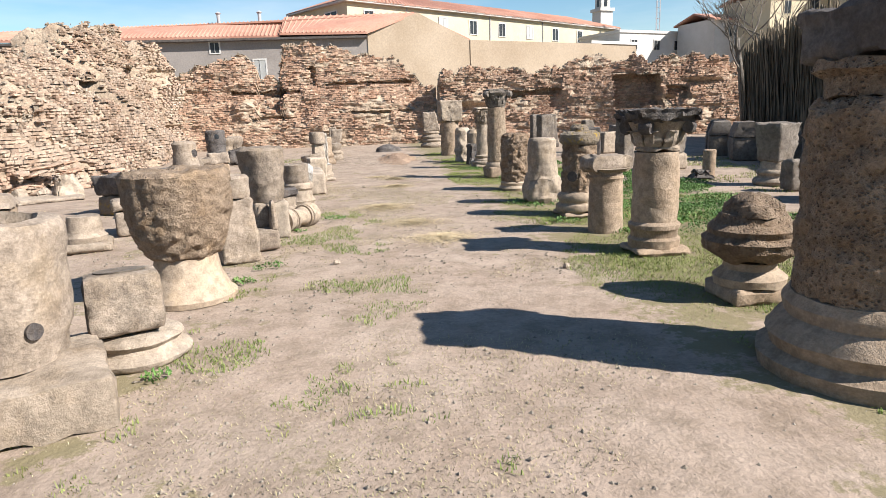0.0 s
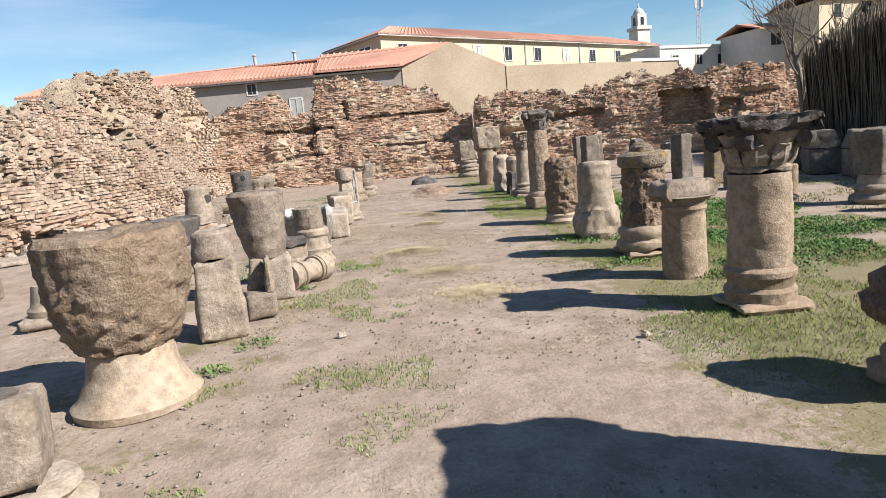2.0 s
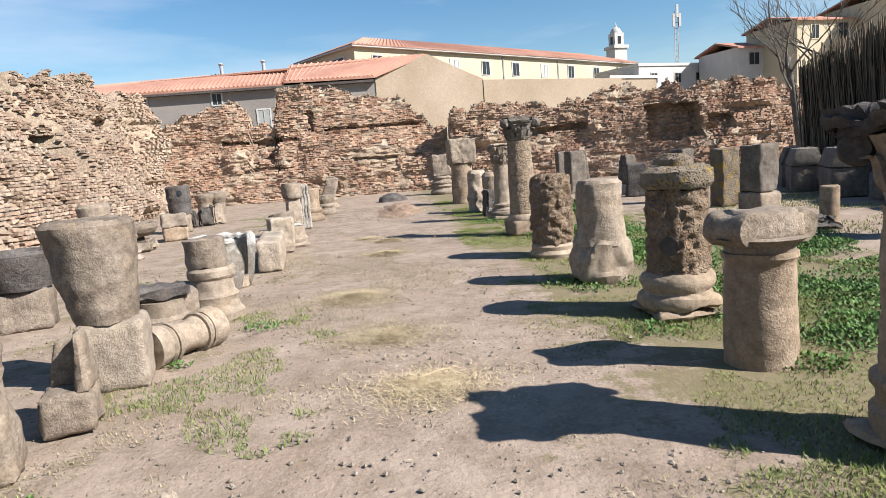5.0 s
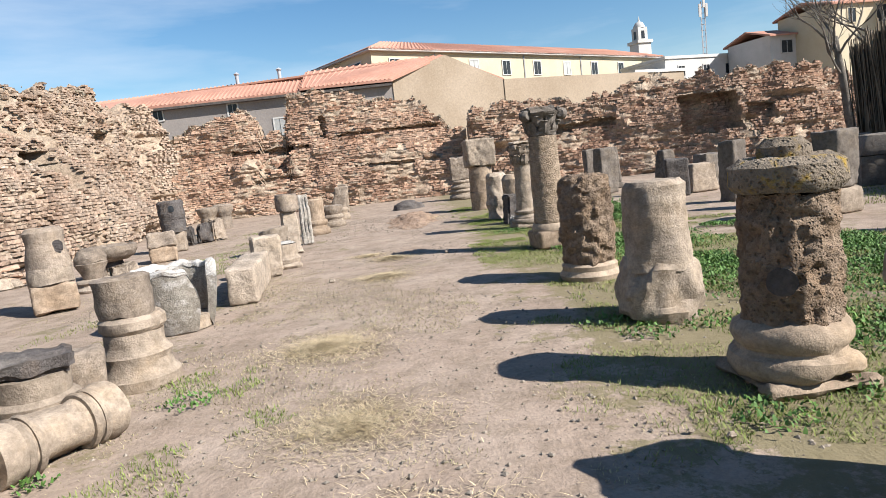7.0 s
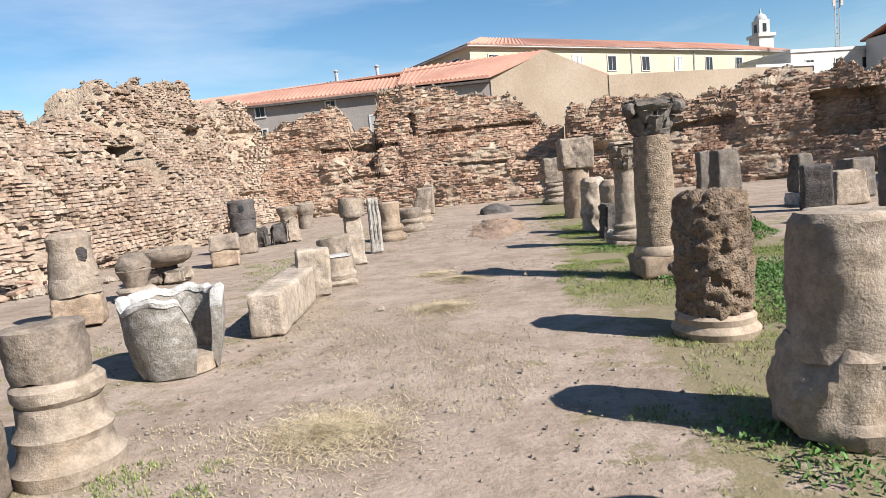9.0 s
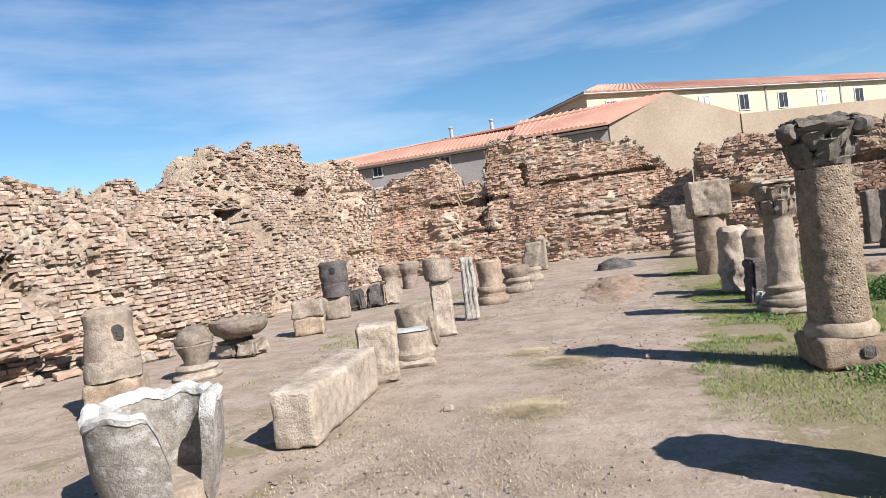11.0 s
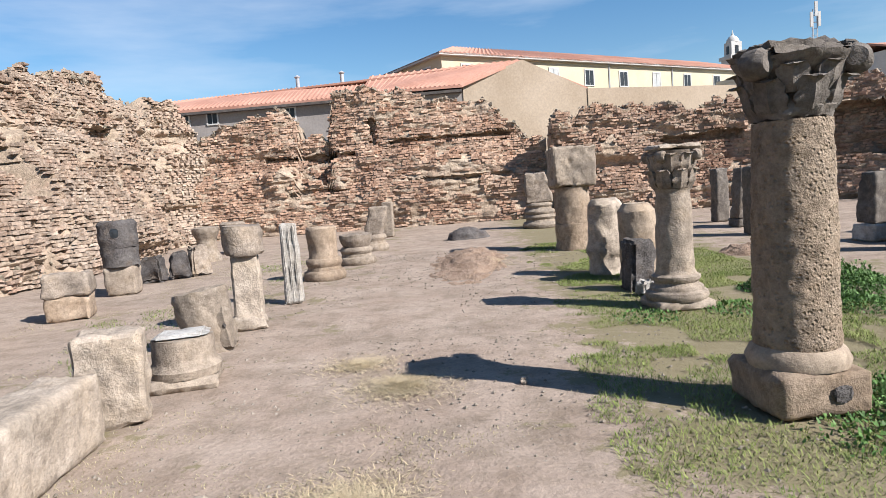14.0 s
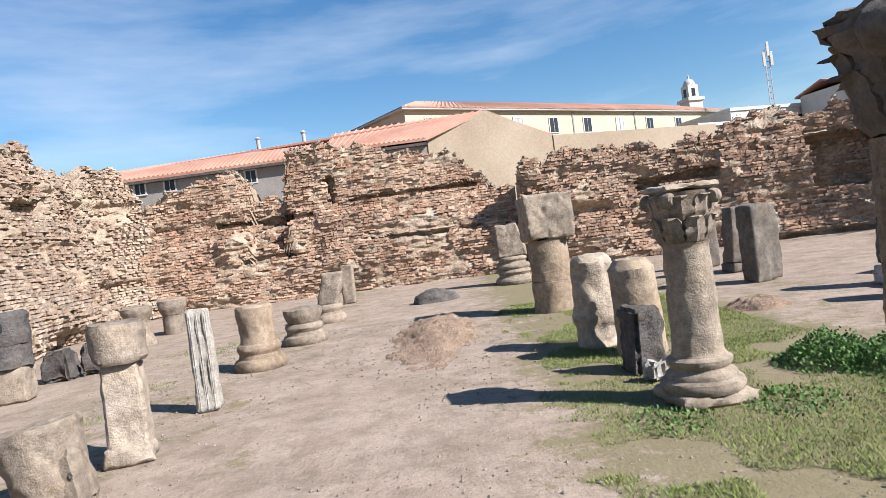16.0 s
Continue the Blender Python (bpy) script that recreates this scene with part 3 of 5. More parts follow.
def finial_b():
    t = thing("stacked_mouldings", 1.78, 3.05, "pile of worn moulded sandstone fragments, spindle shaped", "stone fragment", ROW)
    part("base", block(0.5, 0.5, 0.14, 0.02, 5, chip=0.08), SAND, t)
    part("moulding", lathe([(0.27, 0.13), (0.28, 0.2), (0.2, 0.26), (0.2, 0.32)], 32, 0.015, 6, chip=0.06), PLASTERLIME, t)
    part("drum", lathe([(0.2, 0.31), (0.36, 0.42), (0.38, 0.5), (0.33, 0.54), (0.35, 0.59), (0.27, 0.65), (0.25, 0.7)], 36, 0.022, 7, chip=0.1, scale=6), SANDROUGH, t)
    part("top", lathe([(0.24, 0.69), (0.22, 0.77), (0.13, 0.83), (0.06, 0.86)], 28, 0.03, 8, chip=0.1, scale=8), SANDROUGH, t)


def column_c():
    t = thing("column", 1.82, 4.86, "sandstone column with worn dark capital and square plinth", "column", ROW)
    part("plinth", block(0.6, 0.58, 0.08, 0.022, 9, chip=0.12), SAND, t)
    part("base", lathe([(0.27, 0.065), (0.275, 0.16), (0.245, 0.19), (0.25, 0.25), (0.275, 0.28), (0.275, 0.32), (0.24, 0.35)], 40, 0.008, 10, chip=0.03), SAND, t)
    part("shaft", lathe([(0.238, 0.34), (0.24, 0.7), (0.228, 1.08)], 60, 0.008, 11, chip=0.03, step=0.025, scale=7), SAND, t)
    cap = part("capital", lathe([(0.225, 1.09), (0.235, 1.12), (0.215, 1.15), (0.225, 1.24), (0.27, 1.34), (0.3, 1.39)], 40, 0.02, 12, chip=0.08, scale=8), GREY, t, "worn dark leaf capital")
    leaves(cap, 0.225, 1.14, 0.22, 0.18, 0.06, 8, GREY, 0.2)
    for k in range(4):
        a = math.pi / 4 + k * math.pi / 2
        v = lathe([(0.06, -0.06), (0.075, -0.03), (0.075, 0.03), (0.06, 0.06)], 16, 0.012, 300 + k, chip=0.04)
        bmesh.ops.transform(v, matrix=Matrix.Translation((0.33 * math.cos(a), 0.33 * math.sin(a), 1.33)) @ Matrix.Rotation(a, 4, "Z") @ Matrix.Rotation(math.pi / 2, 4, "X"), verts=v.verts)
        part("volute", v, BASALT_AND_SHADE, cap)
    part("abacus", block(0.66, 0.64, 0.13, 0.035, 13, 1.38, top=(1.1, 1.1), chip=0.2, bevel=0.04, cut=0.03, scale=7), BASALT_AND_SHADE, t, "thick dark abacus slab with ragged edges")


def column_d():
    t = thing("short_column", 1.76, 6.12, "short tan column with scrolled capital block on top", "column", ROW)
    part("shaft", lathe([(0.215, 0), (0.21, 0.4), (0.205, 0.66), (0.225, 0.69), (0.22, 0.72)], 36, 0.01, 14, chip=0.03), SAND, t)
    cap = part("capital", lathe([(0.2, 0.72), (0.21, 0.77), (0.28, 0.81)], 32, 0.01, 15), GREY, t, "ionic scroll capital")
    for side in (-1, 1):
        b = lathe([(0.1, -0.16), (0.115, -0.12), (0.085, -0.02), (0.085, 0.02), (0.115, 0.12), (0.1, 0.16)], 24, 0.012, 16 + side, chip=0.03)
        bmesh.ops.transform(b, matrix=Matrix.Translation((side * 0.19, 0, 0.87)) @ Matrix.Rotation(math.pi / 2, 4, "X"), verts=b.verts)
        part("scroll", b, GREY, cap)
    part("abacus", block(0.44, 0.33, 0.2, 0.012, 18, 0.785, chip=0.05), GREY, t)
    t.matrix_world = pose(1.76, 6.12, 0, 0, 0, 12)


def column_e():
    t = thing("stacked_column", 1.86, 7.44, "broken column drum on a moulded base with a mossy disc on top", "column", ROW)
    part("plinth", block(0.62, 0.62, 0.08, 0.02, 20, chip=0.12), SAND, t)
    part("base", lathe([(0.31, 0.07), (0.335, 0.1), (0.34, 0.14), (0.325, 0.18), (0.29, 0.2), (0.285, 0.22), (0.305, 0.25), (0.315, 0.29), (0.3, 0.335), (0.25, 0.37)], 48, 0.016, 21, chip=0.12), PLASTERLIME, t)
    part("shaft", lathe([(0.255, 0.365), (0.25, 0.7), (0.24, 1.05)], 80, 0.02, 22, chip=0.08, step=0.02, scale=14), SANDROUGH, t)
    # no hole is cut: a dark disc paints the shade inside it
    hole = lathe([(0.07, 0), (0.075, 0.02)], 20, 0.006, 23)
    bmesh.ops.transform(hole, matrix=Matrix.Translation((-0.16, -0.2, 0.6)) @ Matrix.Rotation(math.radians(-39), 4, "Z") @ Matrix.Rotation(math.pi / 2, 4, "X"), verts=hole.verts)
    part("socket", hole, BASALT_AND_SHADE, t, "round disc coloured dark as the shade of a socket hole")
    part("disc", lathe([(0.26, 1.05), (0.29, 1.09), (0.285, 1.19), (0.22, 1.23)], 36, 0.014, 24, chip=0.05), MOSSY, t, "flat stone disc with yellow lichen")
    part("cap", lathe([(0.13, 1.22), (0.13, 1.28), (0.09, 1.33)], 24, 0.02, 25, chip=0.03), MOSSY, t, "lichen covered top stone")


def stump_f():
    t = thing("column_stump", 1.74, 9.0, "tapering grey column stump with a rough broken foot", "column", ROW)
    part("foot", lathe([(0.3, 0), (0.325, 0.1), (0.32, 0.3), (0.29, 0.43), (0.25, 0.5)], 48, 0.035, 26, chip=0.2, scale=5), LIME, t)
    part("shaft", lathe([(0.27, 0.4), (0.25, 0.7), (0.235, 1.05), (0.2, 1.09)], 44, 0.014, 27, chip=0.07), LIME, t)


def drum_g():
    t = thing("column_drum", 1.72, 10.88, "pitted sandstone drum on a thin moulded base", "column", ROW)
    part("base", lathe([(0.31, 0), (0.33, 0.06), (0.29, 0.11), (0.3, 0.16), (0.27, 0.19)], 36, 0.01, 28, chip=0.03), PLASTERLIME, t)
    part("shaft", lathe([(0.27, 0.18), (0.29, 0.5), (0.28, 0.95), (0.25, 1.08), (0.18, 1.12)], 80, 0.026, 29, chip=0.12, step=0.02, scale=12), SANDROUGH, t)


def column_h():
    t = thing("tall_column", 1.9, 13.52, "tall sandstone column with broken leaf capital on a square plinth", "column", ROW, rz=8)
    pl = part("plinth", block(0.56, 0.56, 0.26, 0.012, 30, chip=0.04), SAND, t, "square plinth with a cut socket")
    # small dark block paints the shade of the cut socket
    part("socket", block(0.12, 0.02, 0.1, 0.004, 31, 0.09), BASALT_AND_SHADE, pl).location = (0.08, -0.275, 0)
    part("base", lathe([(0.265, 0.255), (0.275, 0.3), (0.25, 0.35), (0.23, 0.37)], 40, 0.006, 32), PLASTERLIME, t)
    part("shaft", lathe([(0.225, 0.365), (0.235, 0.42), (0.225, 0.46), (0.222, 1.0), (0.205, 1.64)], 80, 0.007, 33, chip=0.012, step=0.02, scale=15), PITTED, t)
    # capital, leaves and abacus take a darkened stone for the underside's shade
    cap = part("capital", lathe([(0.2, 1.64), (0.22, 1.7), (0.215, 1.78), (0.24, 1.88), (0.3, 1.97)], 60, 0.03, 34, chip=0.12, step=0.025, scale=7), SHADEGREY, t, "broken acanthus capital, coloured dark for its shaded underside")
    leaves(cap, 0.21, 1.68, 0.24, 0.19, 0.08, 7, SHADEGREY, -1.7)
    leaves(cap, 0.225, 1.78, 0.2, 0.18, 0.07, 8, SHADEGREY, 0.25)
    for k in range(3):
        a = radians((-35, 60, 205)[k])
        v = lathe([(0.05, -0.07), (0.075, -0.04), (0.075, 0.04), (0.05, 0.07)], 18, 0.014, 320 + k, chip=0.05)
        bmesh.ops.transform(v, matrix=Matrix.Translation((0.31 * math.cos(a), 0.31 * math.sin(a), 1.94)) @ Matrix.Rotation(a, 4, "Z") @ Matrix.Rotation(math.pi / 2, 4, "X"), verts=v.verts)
        part("volute", v, SHADEGREY, cap)
    part("abacus", block(0.5, 0.46, 0.1, 0.04, 35, 1.95, top=(1.05, 0.9), chip=0.2, bevel=0.05, cut=0.03, scale=6), SHADEGREY, t, "ragged broken abacus")


def column_i():
    t = thing("corinthian_column", 2.1, 16.42, "slim grey column with carved leaf capital on attic base", "column", ROW, rz=5)
    part("plinth", block(0.6, 0.58, 0.11, 0.018, 36, chip=0.1), LIME, t)
    part("base", lathe([(0.3, 0.1), (0.315, 0.14), (0.305, 0.18), (0.27, 0.2), (0.265, 0.23), (0.225, 0.26), (0.22, 0.28), (0.245, 0.31), (0.245, 0.34), (0.215, 0.36)], 44, 0.007, 37, chip=0.04, step=0.02), LIME, t)
    part("shaft", lathe([(0.21, 0.355), (0.19, 0.4), (0.185, 0.8), (0.172, 1.2), (0.19, 1.23)], 60, 0.007, 38, chip=0.03, step=0.025, scale=7), LIME, t)
    cap = part("capital", lathe([(0.175, 1.22), (0.19, 1.25), (0.17, 1.28), (0.18, 1.45), (0.23, 1.61)], 40, 0.01, 39), GREY, t, "carved grey acanthus capital with deep shadows")
    leaves(cap, 0.192, 1.235, 0.26, 0.165, 0.06, 8, GREY, 0.0)
    leaves(cap, 0.195, 1.4, 0.25, 0.18, 0.06, 8, GREY, 0.39)
    for k in range(4):
        a = math.pi / 4 + k * math.pi / 2
        v = lathe([(0.045, -0.05), (0.062, -0.03), (0.062, 0.03), (0.045, 0.05)], 16, 0.008, 310 + k, chip=0.03)
        bmesh.ops.transform(v, matrix=Matrix.Translation((0.245 * math.cos(a), 0.245 * math.sin(a), 1.555)) @ Matrix.Rotation(a, 4, "Z") @ Matrix.Rotation(math.pi / 2, 4, "X"), verts=v.verts)
        part("volute", v, GREY, cap)
    part("abacus", block(0.42, 0.42, 0.07, 0.018, 40, 1.6, top=(1.12, 1.12), chip=0.1, cut=0.03), PALE, t)


def pieces_near_i():
    f = thing("rock", 2.0, 17.55, "dark rough stone fragment lying by a column", "stone fragment", ROW, rz=20)
    part("body", block(0.4, 0.34, 0.62, 0.04, 41, top=(0.7, 0.8), chip=0.2, bevel=0.04), BASALT_AND_SHADE, f)
    f = thing("marble_fragment", 1.95, 17.08, "small broken lump of white veined marble", "stone fragment", ROW, rz=35)
    part("body", block(0.26, 0.22, 0.22, 0.035, 42, top=(0.6, 0.7), chip=0.15, bevel=0.03), MARBLE, f)
    f = thing("pale_drum", 2.22, 18.35, "pale smooth half drum with slanted broken top", "column", ROW)
    part("body", lathe([(0.26, 0), (0.25, 0.4), (0.24, 0.92), (0.16, 1.02)], 32, 0.014, 43, chip=0.05, lean=(-0.03, 0)), PLASTERLIME, f)
    f = thing("white_drum", 1.92, 19.05, "whitish eroded marble drum with rough lower half", "column", ROW)
    part("body", lathe([(0.25, 0), (0.27, 0.35), (0.24, 0.5), (0.24, 1.0), (0.18, 1.08)], 32, 0.025, 44, chip=0.12), PALE, f)


def column_k():
    t = thing("stacked_column", 1.98, 22.55, "orange sandstone drum carrying a large square pale block", "column", ROW, rz=6)
    part("lower_drum", lathe([(0.36, 0), (0.36, 0.52)], 36, 0.014, 45, chip=0.06), SAND, t)
    part("upper_drum", lathe([(0.35, 0.525), (0.33, 1.25)], 36, 0.014, 46, chip=0.06), SAND, t)
    part("block", block(0.8, 0.74, 0.78, 0.03, 47, 1.24, top=(1.06, 1.0), chip=0.14), LIME, t, "roughly hewn square block")


def piece_l():
    t = thing("leaning_stone", 1.95, 29.0, "tapered pale stone slab leaning on stacked bases", "stone fragment", ROW)
    part("base", lathe(prof_base(0.5, 0.42), 32, 0.015, 48), LIME, t)
    part("upper_base", lathe(prof_base(0.42, 0.34), 32, 0.015, 49, z0=0.41), LIME, t)
    part("slab", block(0.8, 0.5, 0.9, 0.03, 50, 0.74, top=(0.75, 0.8), shear=(-0.12, 0), chip=0.1), GREY, t)


# ---- stones of the row beside the path, shady side ----
def hollow_stone():
    s = thing("base_slab", -3.3, 1.9, "thick chipped pale slab lying on the ground", "stone slab", ROW, rz=24)
    part("body", block(1.15, 1.0, 0.3, 0.02, 51, chip=0.08, cut=0.07), LIME, s)
    t = thing("hollow_stone", -3.36, 2.08, "big hollowed grey stone block with a round drain hole", "stone vessel", ROW, rz=30, ry=2, z=0.29)
    bm = lathe([(0.39, 0), (0.41, 0.3), (0.43, 0.74), (0.4, 0.79), (0.3, 0.8), (0.27, 0.72), (0.25, 0.4)], 40, 0.018, 52, chip=0.06)
    part("body", bm, GREY, t)
    # dark disc on the wall, painted as the drain hole's inner shade
    hole = lathe([(0.045, 0), (0.045, 0.02)], 16, 0.002, 53)
    bmesh.ops.transform(hole, matrix=Matrix.Translation((0.18, -0.365, 0.22)) @ Matrix.Rotation(math.radians(27), 4, "Z") @ Matrix.Rotation(math.pi / 2, 4, "X"), verts=hole.verts)
    part("drain_hole", hole, BASALT_AND_SHADE, t, "round disc coloured dark as the shade of a drain hole")


def trough_box():
    b = thing("stone_pedestal", -2.83, 2.75, "pale round moulded base lying flat", "column base", ROW)
    part("body", lathe(prof_base(0.32, 0.2), 40, 0.01, 54, chip=0.04), PALE, b)
    t = thing("stone_mortar", -2.88, 2.74, "small square grey stone basin, tilted on a round base", "stone vessel", ROW, rz=22, rx=-6, z=0.2)
    part("body", block(0.46, 0.44, 0.4, 0.01, 55, cut=0.05), GREY, t)
    # raised disc, its darker colour stands for the shade in the hollow
    part("bowl", lathe([(0.15, 0.385), (0.16, 0.412), (0.1, 0.41)], 28, 0.004, 56), SHADEGREY, t, "raised disc coloured darker as the shade of a shallow hollow")


def cup():
    b = thing("stone_pedestal", -2.86, 4.2, "smooth flaring tan column base", "column base", ROW)
    part("body", lathe([(0.4, 0), (0.41, 0.05), (0.36, 0.1), (0.29, 0.24), (0.27, 0.4)], 44, 0.006, 57), PLASTERLIME, b)
    t = thing("capital", -2.88, 4.22, "huge rough-hewn goblet-shaped sandstone capital, flat on top", "capital", ROW, z=0.34)
    part("body", lathe([(0.22, 0), (0.33, 0.09), (0.4, 0.26), (0.445, 0.5), (0.46, 0.78), (0.42, 0.82)], 76, 0.02, 58, chip=0.07, step=0.022, scale=13), HEWN, t)


def pier_group():
    t = thing("hewn_pier", -2.7, 5.66, "rough grey hewn pier with a darker cap stone", "stone pier", ROW, rz=20)
    part("body", block(0.44, 0.38, 0.72, 0.02, 59, top=(0.82, 0.85), chip=0.08), GREY, t)
    part("cap", lathe([(0.17, 0.71), (0.185, 0.76), (0.18, 0.94), (0.15, 0.97)], 28, 0.015, 60, chip=0.05), GREY, t, "round grey cap stone")
    t = thing("trough_fragment", -2.48, 6.25, "broken upright basin fragment with a dark hollow", "stone vessel", ROW, rz=15)
    part("body", block(0.3, 0.3, 0.26, 0.015, 61, chip=0.06), GREY, t)
    part("side", block(0.1, 0.28, 0.36, 0.012, 62, 0.24, top=(0.5, 0.6)), GREY, t).location = (0.1, 0, 0)
    part("back", block(0.26, 0.08, 0.3, 0.012, 63, 0.24, top=(0.5, 0.8)), GREY, t).location = (0, 0.11, 0)
    t = thing("stacked_stones", -2.52, 7.05, "tapered grey capital set on a pale square block", "capital", ROW, rz=12)
    part("block", block(0.44, 0.4, 0.5, 0.014, 64, chip=0.05), PALE, t, "pale squared limestone block")
    part("capital", lathe([(0.2, 0.49), (0.24, 0.62), (0.28, 0.95), (0.3, 1.17), (0.26, 1.21)], 36, 0.018, 65, chip=0.07, lean=(-0.06, 0), scale=6), GREY, t, "rough grey bell-shaped capital")


def ionic_group():
    t = thing("ionic_capital", -2.4, 7.72, "pale scrolled ionic capital lying on the ground", "capital", ROW, rz=62)
    b = lathe([(0.17, -0.36), (0.18, -0.3), (0.13, -0.1), (0.12, 0), (0.13, 0.1), (0.18, 0.3), (0.17, 0.36)], 32, 0.008, 66, chip=0.03)
    bmesh.ops.transform(b, matrix=Matrix.Translation((0, -0.17, 0.16)) @ Matrix.Rotation(math.pi / 2, 4, "Y"), verts=b.verts)
    part("scroll", b, LIME, t)
    for k in (-0.22, -0.16, 0.16, 0.22):
        r = lathe([(0.165, -0.02), (0.175, 0), (0.165, 0.02)], 28, 0.003, 67)
        bmesh.ops.transform(r, matrix=Matrix.Translation((k, -0.17, 0.16)) @ Matrix.Rotation(math.pi / 2, 4, "Y"), verts=r.verts)
        part("ring", r, LIME, t)
    part("body", block(0.66, 0.34, 0.26, 0.014, 68, chip=0.05), LIME, t)
    d = thing("drum_base", -2.5, 7.95, "small moulded pale drum", "column base", ROW, z=0.24)
    part("body", lathe([(0.23, 0), (0.24, 0.04), (0.2, 0.07), (0.21, 0.2)], 32, 0.008, 69, chip=0.04), LIME, d)
    r = thing("rock", -2.5, 7.95, "dark jagged stone lump resting on a drum", "stone fragment", ROW, rz=30, z=0.43)
    part("body", block(0.46, 0.34, 0.14, 0.03, 70, chip=0.15, bevel=0.03), BASALT_AND_SHADE, r)
    p = thing("hewn_pier", -2.5, 8.55, "short square grey stone post", "stone pier", ROW, rz=25)
    part("body", block(0.24, 0.3, 0.42, 0.012, 71, chip=0.06), GREY, p)
    s = thing("stacked_column", -2.33, 8.98, "grey drum on stacked moulded column bases", "column", ROW)
    part("base", lathe([(0.28, 0), (0.29, 0.08), (0.25, 0.12), (0.23, 0.2), (0.25, 0.25), (0.22, 0.3), (0.22, 0.42)], 36, 0.01, 72, chip=0.04), LIME, s)
    part("ring", lathe([(0.2, 0.415), (0.23, 0.45), (0.23, 0.51), (0.2, 0.54)], 32, 0.01, 73), LIME, s)
    part("drum", lathe([(0.19, 0.535), (0.2, 0.6), (0.225, 0.83), (0.19, 0.85)], 32, 0.016, 74, chip=0.06, lean=(-0.05, 0)), GREY, s, "rough grey drum")


def vat():
    """Open half-broken round vat: thick curved wall with a gap, crusted white on its rim and broken edges."""
    t = thing("stone_vat", -2.66, 10.82, "broken round grey stone vat with whitened rim, open towards the path", "stone vessel", ROW)
    a0, a1, n = radians(3), radians(319), 72
    def shell(rows, name, mat, label, seed, closed):
        bm = bmesh.new()
        ring = []
        for i in range(n + 1):
            a = a0 + (a1 - a0) * i / n
            d = math.degrees(a)
            drop = 0.05 * noise.noise(Vector((a * 2.6, 3, 1))) + 0.012 * noise.noise(Vector((a * 8, 3, 1))) + 0.04 * max(0, min(1, (d - 205) / 6)) * max(0, min(1, (262 - d) / 14))
            drop += 0.1 * max(0, 1 - (d - 3) / 10) ** 2 + 0.3 * max(0, 1 - (319 - d) / 18) ** 2
            ring.append([bm.verts.new((r * math.cos(a), r * math.sin(a), z - drop * max(0, (z - 0.14) / 0.5))) for r, z in rows])
        for a, b in zip(ring, ring[1:]):
            for k in range(len(rows) if closed else len(rows) - 1):
                j = (k + 1) % len(rows)
                bm.faces.new((a[k], b[k], b[j], a[j]))
        bm.faces.new(ring[0])
        bm.faces.new(ring[-1][::-1])
        bmesh.ops.recalc_face_normals(bm, faces=bm.faces)
        part(name, rough(bm, 0.008, seed, 6, 0.02), mat, t, label)
    shell([(0.31, 0.0), (0.345, 0.1), (0.37, 0.2), (0.39, 0.32), (0.402, 0.44), (0.41, 0.54), (0.41, 0.63), (0.385, 0.65), (0.335, 0.645), (0.315, 0.6), (0.305, 0.48), (0.295, 0.32), (0.275, 0.14)], "wall", VATSTONE, "", 75, True)
    shell([(0.4, 0.595), (0.418, 0.61), (0.42, 0.645), (0.395, 0.672), (0.345, 0.67), (0.318, 0.65), (0.31, 0.61)], "rim", VATRIM, "bleached white crusted rim", 75, True)
    part("floor", lathe([(0.29, 0.0), (0.29, 0.14)], 32, 0.01, 77), LIME, t)


